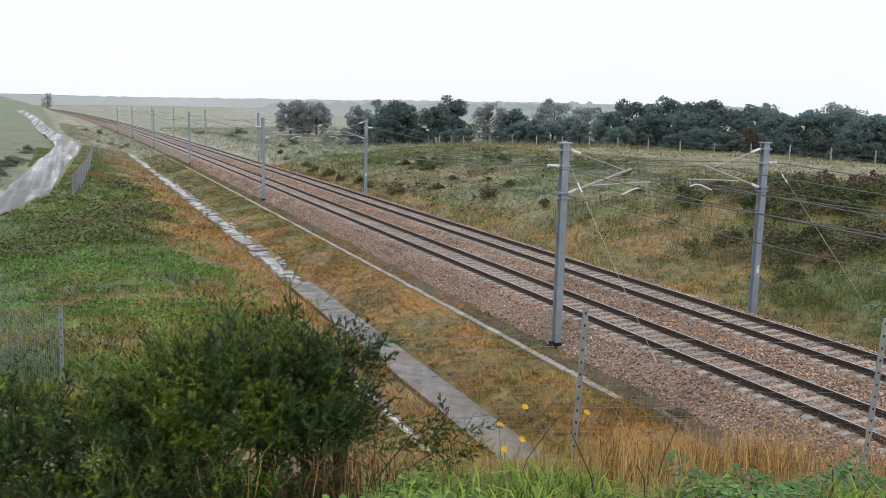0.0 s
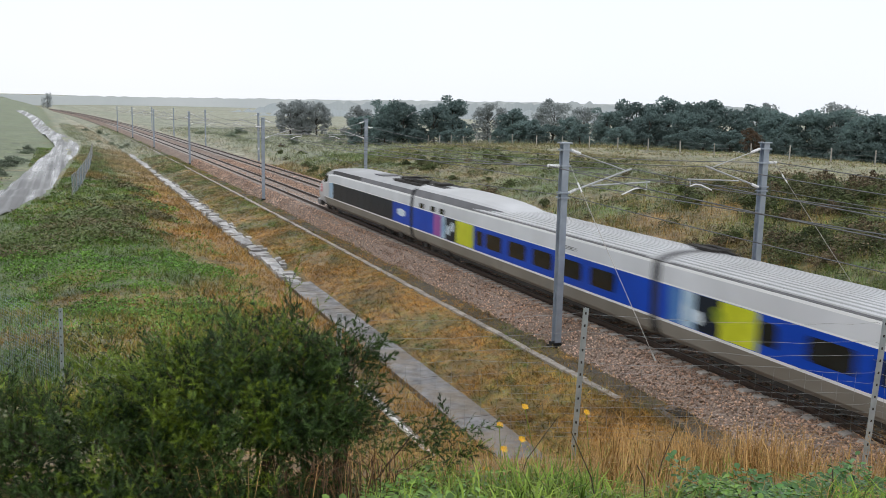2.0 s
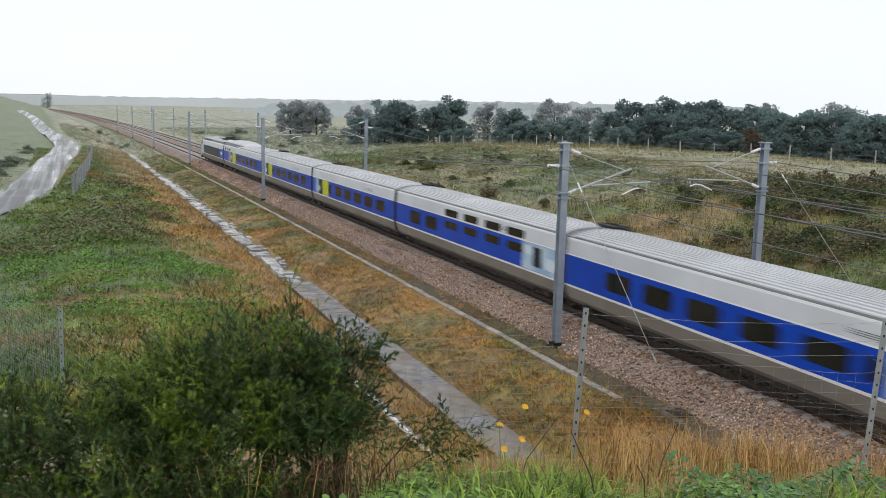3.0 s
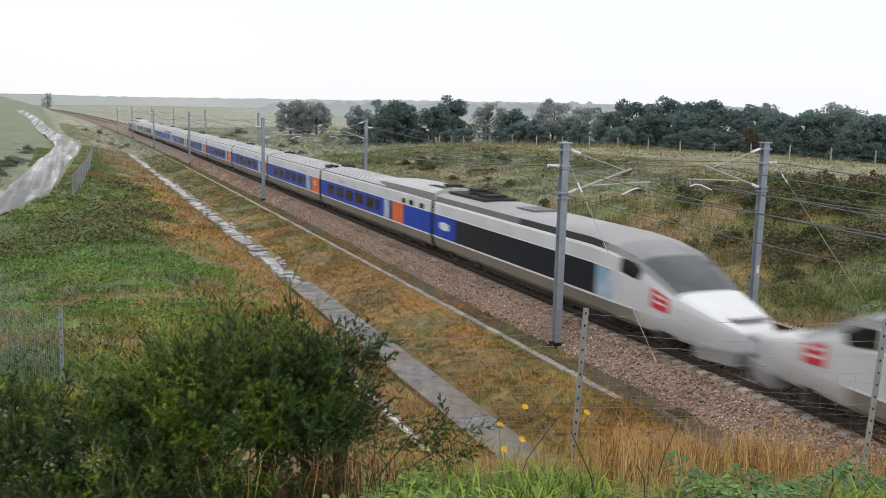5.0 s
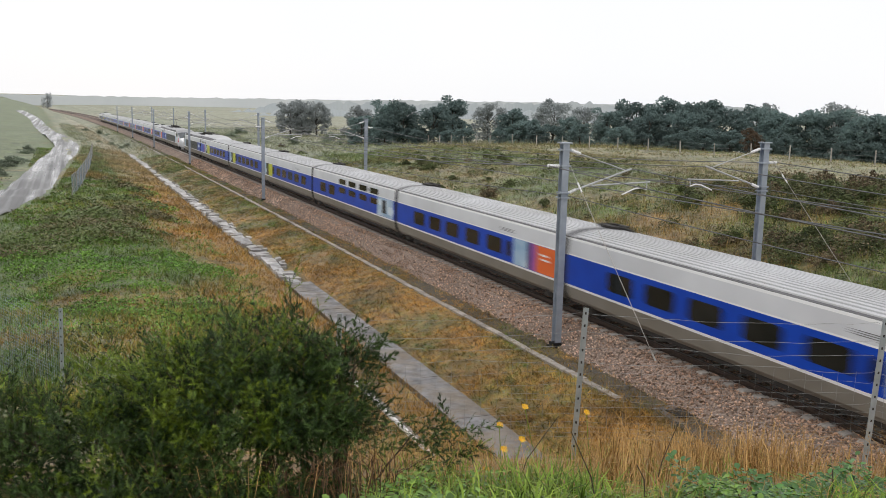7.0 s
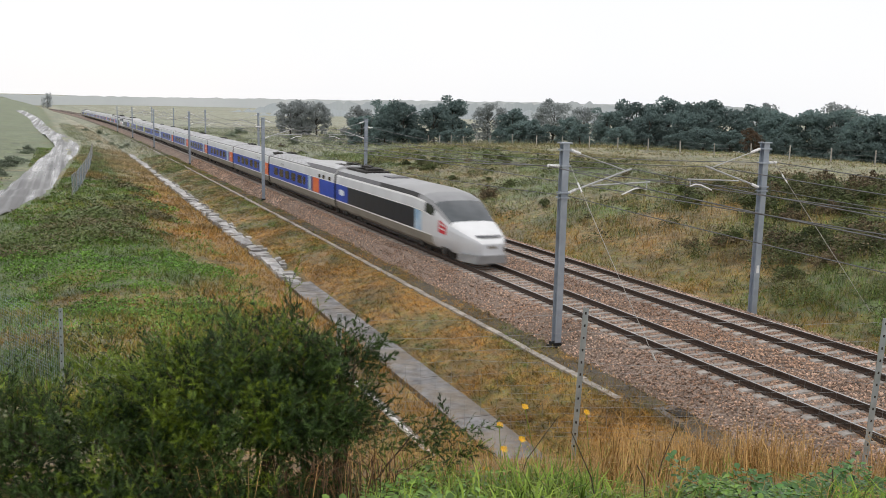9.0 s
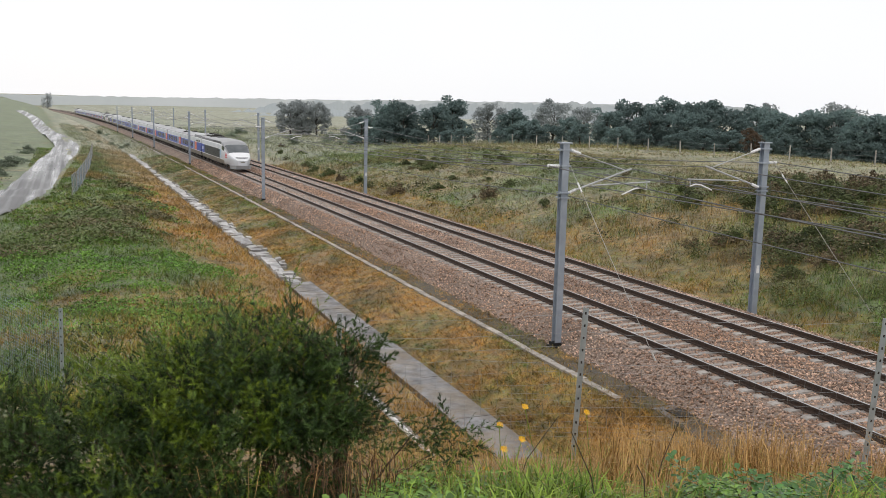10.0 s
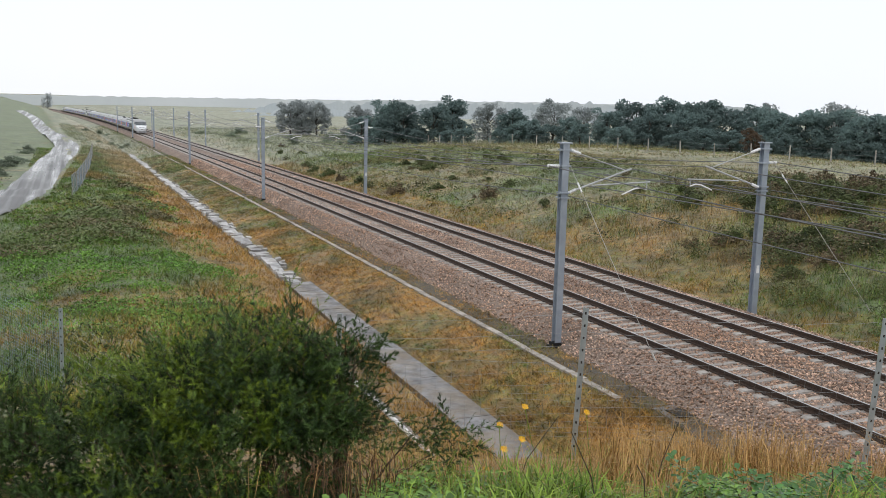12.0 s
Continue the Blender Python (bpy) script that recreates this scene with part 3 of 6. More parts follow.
def build_road():
    line = ROAD
    ys = np.concatenate([np.linspace(40, 180, 90), np.linspace(184, 520, 60)])
    c = np.interp(ys, line[:, 0], line[:, 1])
    c = np.convolve(np.pad(c, 4, mode="edge"), np.ones(9) / 9, "valid")
    v, f = [], []
    offs = [(-1.95, -0.05), (-1.8, 0.035), (-0.8, 0.03), (0, 0.06), (0.8, 0.03), (1.8, 0.035), (1.95, -0.05)]
    for y, u in zip(ys, c):
        z = float(max(ground_z(u + o, y) for o in (-1.6, 0, 1.6)))
        v += [(float(u + o + track_x(y)), float(y), z + h) for o, h in offs]
    k = len(offs)
    for i in range(len(ys) - 1):
        f += [(i * k + j, i * k + j + 1, (i + 1) * k + j + 1, (i + 1) * k + j) for j in range(k - 1)]
    return tagged(mesh_ob("road", v, f, M_road, smooth=True), "narrow wet asphalt farm road with pale shining wheel tracks", "road", kind="structure")


build_road()


# ---- overhead line ----
def g_h(w, d, h0, h1, t=0.018):
    """An H-section post along z, in one piece."""
    a, c, s = w / 2, d / 2, t / 2
    ring = [(-a, -c), (a, -c), (a, -c + t), (s, -c + t), (s, c - t), (a, c - t), (a, c), (-a, c), (-a, c - t), (-s, c - t), (-s, -c + t), (-a, -c + t)]
    v = [(x, y, z) for z in (h0, h1) for x, y in ring]
    return Geo(v, [(i, (i + 1) % 12, 12 + (i + 1) % 12, 12 + i) for i in range(12)] + [tuple(range(12))[::-1], tuple(range(12, 24))])


def g_insulator(a, b, r=0.06):
    """Sheds turned round an axis."""
    a, b = Vector(a), Vector(b)
    d = (b - a).normalized()
    p = d.orthogonal().normalized()
    q = d.cross(p)
    prof = [(0, 0.5)] + [(t, rr) for i in range(6) for t, rr in ((i / 6 + 0.03, 0.6), (i / 6 + 0.06, 1.0), (i / 6 + 0.10, 1.0), (i / 6 + 0.14, 0.6))] + [(1, 0.5)]
    v = [tuple(a.lerp(b, t) + (p * math.cos(k * math.pi / 4) + q * math.sin(k * math.pi / 4)) * r * rr) for t, rr in prof for k in range(8)]
    n = len(prof)
    return Geo(v, [(i * 8 + k, i * 8 + (k + 1) % 8, i * 8 + 8 + (k + 1) % 8, i * 8 + 8 + k) for i in range(n - 1) for k in range(8)] + [tuple(range(8))[::-1], tuple(range(n * 8 - 8, n * 8))])


def build_mast(side):
    """side +1: the arm reaches towards +x. Local axes: x across the track, y along it, z up from rail level."""
    s = side
    m = empty("catenary_mast")
    part("post", g_h(0.24, 0.25, -0.8, 6.16), M_steel, m, "blue-grey galvanised H-section post")
    part("post_cap", g_box(-0.19, 0.19, -0.19, 0.19, 6.16, 6.2), M_steel, m)
    part("footing", g_join(g_box(-0.24, 0.24, -0.24, 0.24, -0.95, -0.72), g_box(-0.17, 0.17, -0.19, 0.19, -0.72, -0.6)), M_black, m, "black coated footing")
    for z in (4.36, 4.52, 5.42, 5.95):
        part("bracket", g_box(-0.165, 0.165, -0.175, 0.175, z - 0.025, z + 0.025), M_steel, m)
    part("insulator", g_insulator((0.22 * s, 0, 5.94), (0.62 * s, 0, 5.81)), M_white, m, "white ribbed insulator")
    part("tie_rod", g_tube([(0.62 * s, 0, 5.81), (2.5 * s, 0, 5.22)], 0.018), M_tube, m)
    part("insulator", g_insulator((0.17 * s, 0, 4.5), (0.5 * s, 0, 4.62)), M_white, m)
    part("cantilever_tube", g_tube([(0.5 * s, 0, 4.62), (2.62 * s, 0, 5.30)], 0.034, 8), M_tube, m, "grey slanting cantilever tube")
    part("registration_tube", g_tube([(1.1 * s, 0, 4.75), (3.4 * s, 0, 4.84)], 0.026, 8), M_tube, m)
    part("drop_bracket", g_tube([(3.28 * s, 0, 4.83), (3.28 * s, 0, 4.56)], 0.018), M_tube, m)
    part("steady_arm", g_tube([(3.28 * s, 0, 4.58), (3.05 * s, 0, 4.65), (2.8 * s, 0, 4.62), (2.3 * s, 0, 4.42)], 0.026, 8), M_white, m, "white bent steady arm")
    part("insulator", g_insulator((-0.17 * s, 0, 5.42), (-0.62 * s, 0, 5.43)), M_white, m)
    if s < 0:
        part("marker_plate", g_box(-0.06, 0.06, -0.142, -0.127, 1.2, 1.5), M_white, m)
    return m


for side, u, ys, txt in ((1, -2.61, (27.3, 78.6, 127.6, 176.5, 225, 274), "galvanised overhead line mast with a cantilever arm beside the ballast"),
                         (-1, 6.5, (28.3, 79.0, 127.5, 176.5, 225, 274), "galvanised overhead line mast with a cantilever arm below the grassy bank")):
    first = tagged(build_mast(side), txt, "mast", group="catenary masts")
    first.matrix_world = Matrix.Translation(at(u, ys[0]))
    for y in ys[1:]:
        copy_thing(first, Matrix.Translation(at(u, y)))


def wire(name, label, us, ws, ys, r=0.012, m=M_wire, droppers=False):
    """A line hung between the masts, sagging between supports; us and ws at the supports."""
    pts, sup = [], []
    for i in range(len(ys) - 1):
        n = 10
        for j in range(n):
            t = j / n
            sag = (us[1] if len(us) > 1 else 0) * 4 * t * (1 - t)
            pts.append(at(us[0] + (0.2 if i % 2 else -0.2) * (1 - 2 * t) * (1 if droppers else 0), ys[i] + t * (ys[i + 1] - ys[i]), ws - sag))
    pts.append(at(us[0], ys[-1], ws))
    ob = tagged(mesh_ob(name, *g_tube(pts, r, 4), m), label, "cable", group="overhead wires")
    return ob


SPANS_N, SPANS_F = (-24.0, 27.3, 78.6, 127.6, 176.5, 225, 274, 330), (-24.0, 28.3, 79.0, 127.5, 176.5, 225, 274, 330)
for u0, sp, s in ((0.0, SPANS_N, 1), (FAR, SPANS_F, -1)):
    wire("contact_wire", "taut dark contact wire over the track", (u0, 0.0), 4.45, sp, 0.017, droppers=True)
    mw = wire("messenger_wire", "sagging dark carrier wire over the track", (u0, 0.62), 5.27, sp, 0.017, droppers=True)
    for i in range(len(sp) - 1):
        for j in range(1, 10, 1):
            t = (j - 0.5) / 9 if j else 0
            yy = sp[i] + t * (sp[i + 1] - sp[i])
            off = (0.2 if i % 2 else -0.2) * (1 - 2 * t)
            if 0 < yy < 140:
                part("dropper", g_tube([at(u0 + off, yy, 4.45), at(u0 + off, yy, 5.27 - 0.62 * 4 * t * (1 - t))], 0.004, 3), M_wire, mw)
    um = -3.2 if s > 0 else 7.1
    wire("feeder_wire", "dark feeder wire on the outer insulators", (um, 0.7), 5.43, sp, 0.017)
    wire("earth_wire", "thin earth wire clipped to the masts", (-2.45 if s > 0 else 6.66, 0.45), 4.42, sp, 0.014)
for a, b in ((at(-2.42, 27.4, 5.6), at(-1.62, 22.81, -0.3)), (at(6.75, 28.3, 5.7), at(10.95, 26.8, -0.3))):
    gw = tagged(empty("guy_wire"), "pale guy wire slanting from a mast to the ground", "cable", group="guy wires")
    part("cable", g_tube([a, b], 0.011, 5), M_guy, gw)
    part("insulator", g_tube([a.lerp(b, 0.12), a.lerp(b, 0.17)], 0.03, 6), M_white, gw)
    part("turnbuckle", g_tube([a.lerp(b, 0.95), b], 0.03, 6), M_guy, gw)


# ---- train: two coupled sets, each a power car, ten coaches and a power car ----
L_P, L_E, L_T = 22.15, 21.845, 18.7
SET = 2 * (L_P + L_E) + 8 * L_T
SIDE = [(1.20, 0.46), (1.36, 0.62), (1.45, 1.03), (1.455, 1.11), (1.45, 2.16), (1.447, 2.21), (1.405, 2.70), (1.39, 2.78)]


def g_band(y0, y1, pts, n=1):
    """A strip of the body's side between two of its lines, on both sides."""
    ys = [y0 + (y1 - y0) * i / n for i in range(n + 1)]
    k = len(pts)
    v = [(x, y, z) for y in ys for x, z in pts]
    f = [(i * k + j, i * k + k + j, i * k + k + j + 1, i * k + j + 1) for i in range(n) for j in range(k - 1)]
    return g_both(Geo(v, f))


def g_profile(y0, y1, pts):
    """A closed length of a mirrored section, pts from bottom to top on +x."""
    ring = list(pts) + [(-x, z) for x, z in reversed(pts) if x > 1e-6]
    k = len(ring)
    v = [(x, y, z) for y in (y0, y1) for x, z in ring]
    return Geo(v, [(i, i + k, (i + 1) % k + k, (i + 1) % k) for i in range(k)] + [tuple(range(k)), tuple(range(2 * k - 1, k - 1, -1))])


def roof_line(x):
    return 2.76 + 0.24 * (1 - (abs(x) / 1.39) ** 2.6)


def g_roof(y0, y1):
    return g_profile(y0, y1, [(1.39, 2.775)] + [(float(x), float(roof_line(x))) for x in np.linspace(1.36, 0.0, 12)])


def g_ridges(y0, y1):
    """Raised flat ridges along the roof; the grooves between are coloured dark as shade."""
    gs = []
    for i in range(-8, 9):
        c = i * 0.152
        pts = [(c - 0.048, 0.0), (c - 0.042, 0.035), (c + 0.042, 0.035), (c + 0.048, 0.0)]
        v = [(x, y, roof_line(x) + e) for y in (y0, y1) for x, e in pts]
        gs.append(Geo(v, [(0, 1, 5, 4), (1, 2, 6, 5), (2, 3, 7, 6), (0, 3, 2, 1), (4, 5, 6, 7)]))
    return g_join(*gs)


def g_wheel(y, r=0.46):
    gs = []
    for s in (-1, 1):
        x = 0.75 * s
        v = [(xx, y + rr * math.cos(t), r + rr * math.sin(t)) for xx, rr in ((x - 0.065, r), (x + 0.065, r)) for t in (2 * math.pi * i / 18 for i in range(18))]
        f = [(i, (i + 1) % 18, 18 + (i + 1) % 18, 18 + i) for i in range(18)] + [tuple(range(18)), tuple(range(35, 17, -1))]
        gs.append(Geo(v, f))
    gs.append(g_box(-0.75, 0.75, y - 0.08, y + 0.08, r - 0.08, r + 0.08))
    return g_join(*gs)


def add_bogie(v, y):
    b = part("bogie", g_join(g_box(-1.15, -0.95, y - 1.9, y + 1.9, 0.42, 0.72), g_box(0.95, 1.15, y - 1.9, y + 1.9, 0.42, 0.72), g_box(-1.1, 1.1, y - 0.3, y + 0.3, 0.35, 0.75),
                             g_box(-1.28, -1.1, y - 1.75, y - 1.3, 0.3, 0.62), g_box(-1.28, -1.1, y + 1.3, y + 1.75, 0.3, 0.62),
                             g_box(1.1, 1.28, y - 1.75, y - 1.3, 0.3, 0.62), g_box(1.1, 1.28, y + 1.3, y + 1.75, 0.3, 0.62)), M_under, v, "sooty bogie frame")
    for d in (-1.5, 1.5):
        part("wheelset", g_wheel(y + d), M_under, b)


def fitting(name, g, m, v, label=""):
    """The same piece on either flank, one part each."""
    part(name, g, m, v, label)
    return part(name, Geo([(-x, y, z) for x, y, z in g.v], [q[::-1] for q in g.f]), m, v, label)


def panel(v, name, m, y0, y1, z0=1.125, z1=2.15, x=1.458, label="", r=0.0):
    return fitting(name, g_plate(y0, y1, z0, z1, x, 0.012, r), m, v, label)


def window(v, y0, y1, z0=1.36, z1=1.98, x=1.464):
    return fitting("window", g_plate(y0, y1, z0, z1, x, 0.02, 0.09), M_glass, v)


def shell(v, h, front_gap=0.2, back_gap=0.2):
    """Body of a coach of half length h: its bands from skirt to roof."""
    a, b = -h + back_gap, h - front_gap
    part("floor_pan", g_box(-1.2, 1.2, a + 2.3, b - 2.3, 0.34, 0.6), M_under, v, "dark underfloor gear")
    part("inner_shell", g_profile(a + 0.01, b - 0.01, [(0.0, 0.5), (1.15, 0.5)] + [(x - 0.02, z) for x, z in SIDE[1:]] + [(1.2, 2.75), (0.0, 2.9)]), M_under, v)
    part("skirt", g_band(a, b, SIDE[0:3]), M_skirt, v, "taupe grey skirt")
    part("lower_stripe", g_band(a, b, SIDE[2:4]), M_stripe, v, "white stripe")
    part("livery_band", g_band(a, b, SIDE[3:5]), M_blue, v, "deep blue band")
    part("upper_stripe", g_band(a, b, SIDE[4:6]), M_stripe, v)
    part("side_panel", g_band(a, b, SIDE[5:7]), M_silver, v, "silver grey side")
    part("cornice", g_band(a, b, SIDE[6:8]), M_stripe, v, "white cornice line")
    r = part("roof", g_roof(a, b), M_rib, v, "grey roof with grooves coloured dark as shade")
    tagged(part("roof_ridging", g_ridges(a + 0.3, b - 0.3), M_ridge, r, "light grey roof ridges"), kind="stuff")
    for y0, y1 in ((a, a + 0.3), (b - 0.3, b)):
        part("roof_end", Geo([(x, y, z + 0.032) for x, y, z in g_roof(y0, y1).v], g_roof(y0, y1).f), M_roof, r)
    part("gangway", g_profile(-h - 0.22, -h + 0.25, [(0.0, 0.7), (1.3, 0.7), (1.36, 1.2), (1.36, 2.6), (1.1, 2.85), (0.0, 2.98)]), M_gang, v, "dark rubber gangway")
    part("roof_cable_box", g_join(g_box(0.25, 0.95, -h - 0.55, -h + 0.55, 2.9, 3.12), g_tube([(0.6, -h - 1.2, 3.02), (0.6, -h, 3.16), (0.6, -h + 1.2, 3.02)], 0.05, 5)), M_under, v, "black roof cable connector")
    for i in range(3):
        fitting("vent_line", g_plate(-h * 0.55, -h * 0.55 + 1.2, 2.34 + 0.05 * i, 2.355 + 0.05 * i, 1.447 - 0.0045 * i, 0.02), M_upper, v)


def coach(front_end):
    """Second-class coach with a yellow door bay at its front, or first-class with an orange bay at its back."""
    h = L_T / 2
    v = empty("passenger_coach")
    shell(v, h)
    d = lambda q: h - q
    if front_end:
        panel(v, "pale_motif", M_sky, d(1.35), d(0.7))
        panel(v, "pale_motif", M_pale, d(2.0), d(1.36))
        panel(v, "dark_motif", M_navy, d(3.1), d(2.01))
        fitting("motif_blot", g_plate(d(2.35), d(1.95), 1.3, 1.7, 1.463, 0.012, 0.12), M_emblem, v, "pale abstract shape")
        fitting("motif_blot", g_plate(d(3.3), d(2.75), 1.5, 1.95, 1.4665, 0.012, 0.15), M_moss, v, "pale abstract shape")
        panel(v, "door", M_yellow, d(4.62), d(3.11), label="acid yellow door bay", x=1.462)
        window(v, d(5.35), d(4.68))
        for a in (6.4, 8.55, 10.8, 13.0, 15.3):
            window(v, d(a + 1.5), d(a))
    else:
        for a in (2.9, 5.1, 7.3, 9.65, 11.95):
            window(v, d(a + 1.5), d(a))
        window(v, d(14.3), d(13.9))
        panel(v, "pale_motif", M_pale, d(15.75), d(14.55))
        panel(v, "violet_motif", M_purple, d(16.05), d(15.76))
        panel(v, "magenta_motif", M_magenta, d(16.5), d(16.06))
        panel(v, "door", M_orange, d(18.45), d(16.51), label="bright orange door bay", x=1.462)
        fitting("class_mark", g_plate(d(17.6), d(16.9), 1.62, 1.69, 1.468, 0.01), M_stripe, v, "white bar")
        fitting("class_mark", g_plate(d(17.5), d(16.8), 1.79, 1.86, 1.468, 0.01), M_stripe, v, "white bar")
    add_bogie(v, -h)
    return v


def bar_coach():
    h = L_T / 2
    v = empty("bar_coach")
    shell(v, h)
    d = lambda q: h - q
    for a in (2.4, 4.7):
        window(v, d(a + 1.45), d(a))
    for a in (7.25, 9.5, 11.8, 14.0):
        window(v, d(a + 1.5), d(a), 1.66, 2.0)
        fitting("window", g_plate(d(a + 1.5), d(a), 2.24, 2.56, 1.462, 0.03, 0.05), M_glass, v)
    panel(v, "pale_motif", M_pale, d(18.2), d(15.4), label="pale blue mottled mural")
    fitting("door", g_plate(d(17.0), d(16.35), 1.3, 2.05, 1.464, 0.012, 0.05), M_navy, v, "dark door")
    fitting("white_motif", g_plate(d(16.3), d(15.5), 1.7, 2.05, 1.463, 0.012, 0.12), M_emblem, v)
    fitting("white_motif", g_plate(d(18.3), d(17.3), 1.3, 1.75, 1.463, 0.012, 0.15), M_emblem, v)
    add_bogie(v, -h)
    return v


def end_coach(second_class):
    """Coach beside a power car, with the fairing on its roof; its fairing end is at +y."""
    h = L_E / 2
    v = empty("end_coach")
    shell(v, h)
    d = lambda q: h - q
    # fairing: sections that shrink towards the coach's middle
    st = [(0.2, 1.0), (2.0, 1.0), (5.0, 0.99), (6.6, 0.93), (8.0, 0.80), (9.3, 0.60), (10.4, 0.34), (11.2, 0.10)]
    vv, ff = [], []
    for q, s in st:
        top = 2.93 + 0.40 * s
        wd = 1.37 * (0.55 + 0.45 * s)
        vv += [(x * wd, d(q), 2.76 + (top - 2.76) * z) for x, z in ((1.02, 0), (0.985, 0.2), (0.90, 0.58), (0.80, 0.78), (0.55, 0.94), (0, 1), (-0.55, 0.94), (-0.80, 0.78), (-0.90, 0.58), (-0.985, 0.2), (-1.02, 0))]
    for i in range(len(st) - 1):
        ff += [(i * 11 + j, i * 11 + j + 1, i * 11 + 12 + j, i * 11 + 11 + j) for j in (2, 3, 4, 5, 6, 7)]
    part("fairing", Geo(vv, ff + [tuple(range(11))]), M_ridge, v, "smooth light grey roof fairing", smooth=False)
    part("fairing_side", Geo(vv, [(i * 11 + j, i * 11 + j + 1, i * 11 + 12 + j, i * 11 + 11 + j) for i in range(len(st) - 1) for j in (0, 1, 8, 9)]), M_upper, v, "dark grey fairing side")
    part("roof_gear", g_join(g_box(-0.7, 0.7, d(2.6), d(0.4), 3.15, 3.32), g_box(-0.5, 0.2, d(1.6), d(0.7), 3.32, 3.45)), M_under, v, "black roof equipment")
    for a in ((1.2, 1.8), (2.75, 3.35), (3.95, 4.5)):
        fitting("small_window", g_plate(d(a[1]), d(a[0]), 2.23, 2.48, 1.455, 0.03, 0.04), M_glass, v)
    if second_class:
        panel(v, "magenta_motif", M_magenta, d(4.2), d(3.2))
        panel(v, "pale_motif", M_pale, d(4.75), d(4.21))
        panel(v, "dark_motif", M_navy, d(6.05), d(4.76))
        fitting("motif_blot", g_plate(d(5.3), d(4.9), 1.35, 1.8, 1.463, 0.012, 0.1), M_emblem, v, "pale abstract shape")
        fitting("motif_blot", g_plate(d(5.8), d(5.45), 1.55, 2.0, 1.463, 0.012, 0.1), M_emblem, v, "pale abstract shape")
        panel(v, "door", M_yellow, d(8.05), d(6.06), label="acid yellow door bay", x=1.462)
    else:
        panel(v, "door", M_orange, d(6.0), d(4.25), label="bright orange door bay", x=1.462)
        panel(v, "violet_motif", M_purple, d(6.6), d(6.01))
        panel(v, "pale_motif", M_pale, d(7.5), d(6.61))
    window(v, d(9.05), d(8.35))
    for a in (9.4, 11.6, 13.75, 15.9, 18.05):
        window(v, d(a + 1.55), d(a))
    add_bogie(v, h - 3.2)
    return v


def power_car(raised):
    """Power car, its nose at +y."""
    h = L_P / 2
    v = empty("power_car")
    H = [(0, 1.12), (0.12, 1.28), (0.5, 1.44), (1.3, 1.66), (2.3, 1.92), (3.0, 2.25), (3.8, 2.60), (4.6, 2.87), (5.6, 3.05), (7, 3.15), (23, 3.18)]
    Wd = [(0, 0.50), (0.12, 0.66), (0.5, 0.86), (1.3, 1.07), (2.3, 1.24), (3.4, 1.35), (4.6, 1.43), (5.6, 1.452), (23, 1.452)]
    Bt = [(0, 0.58), (0.3, 0.50), (1.0, 0.44), (23, 0.44)]
    base = [(0.80, None), (0.93, 0.62), (0.995, 1.03), (1.0, 1.11), (1.0, 2.16), (0.998, 2.21), (0.967, 2.66), (0.957, 2.73), (0.95, 2.76), (0.90, 3.0), (0.76, 3.10), (0.45, 3.165), (0.0, 3.18)]

    def ring(q):
        top, wd, bt = (float(np.interp(q, *zip(*t))) for t in (H, Wd, Bt))
        out = []
        for x, z in base:
            z = bt if z is None else z if z <= 1.03 else 1.03 + (z - 1.03) * (top - 1.03) / (3.18 - 1.03)
            out.append((x * wd, h - 0.3 - q * (1 - 0.3 / 9) if q < 9 else h - q, max(z, bt)))
        return out

    def skin(name, m, stations, j0, j1, label="", smooth=False):
        rows = [ring(q)[j0:j1 + 1] for q in stations]
        k = len(rows[0])
        g = Geo([p for r in rows for p in r], [(i * k + j, i * k + j + 1, i * k + k + j + 1, i * k + k + j) for i in range(len(rows) - 1) for j in range(k - 1)])
        if j1 == 12:
            return part(name, g_both(g), m, v, label, smooth)
        part(name, g, m, v, label, smooth)
        return part(name, Geo([(-x, y, z) for x, y, z in g.v], [f[::-1] for f in g.f]), m, v, label, smooth)

    nose = [0, 0.12, 0.3, 0.5, 0.9, 1.3, 1.8, 2.3]
    glass = [2.3, 2.65, 3.0, 3.4, 3.8, 4.2]
    cab = [4.2, 4.6, 5.1, 5.6]
    back = [5.6, 7.2, 12.8, L_P - 3.0, L_P - 0.2]
    allq = nose + glass[1:] + cab[1:] + back[1:]
    part("floor_pan", g_box(-1.15, 1.15, -h + 4.6, h - 7.0, 0.3, 0.6), M_under, v, "dark underfloor gear")
    skin("skirt", M_skirt, [4.2] + cab[1:] + back[1:], 0, 2, "taupe grey skirt")
    skin("nose_skirt", M_silver, nose + glass[1:], 0, 2, "silver grey lower nose", True)
    skin("lower_stripe", M_stripe, cab + back[1:], 2, 3, "white stripe")
    skin("nose_side", M_silver, nose + glass[1:], 2, 7, "silver grey nose flank", True)
    skin("bonnet", M_stripe, nose, 7, 12, "white sloping bonnet", True)
    skin("windscreen", M_screen, glass, 9, 12, "dark raked windscreen", True)
    skin("windscreen_pillar", M_cab, glass, 7, 9)
    skin("cab_side", M_silver, cab, 3, 4)
    skin("pale_motif", M_pale, [4.9, 6.65], 3, 4, "pale blue shaded panel")
    skin("livery_band", M_navy, [6.65, 12, L_P - 3.0], 3, 4, "blackish navy band")
    skin("blue_band", M_blue, [L_P - 3.0, L_P - 0.2], 3, 4, "deep blue end panel")
    skin("upper_stripe", M_stripe, cab + back[1:], 4, 5)
    skin("side_panel", M_silver, cab + back[1:], 5, 6, "silver grey side")
    skin("cornice", M_stripe, cab + back[1:], 6, 8, "white cornice line")
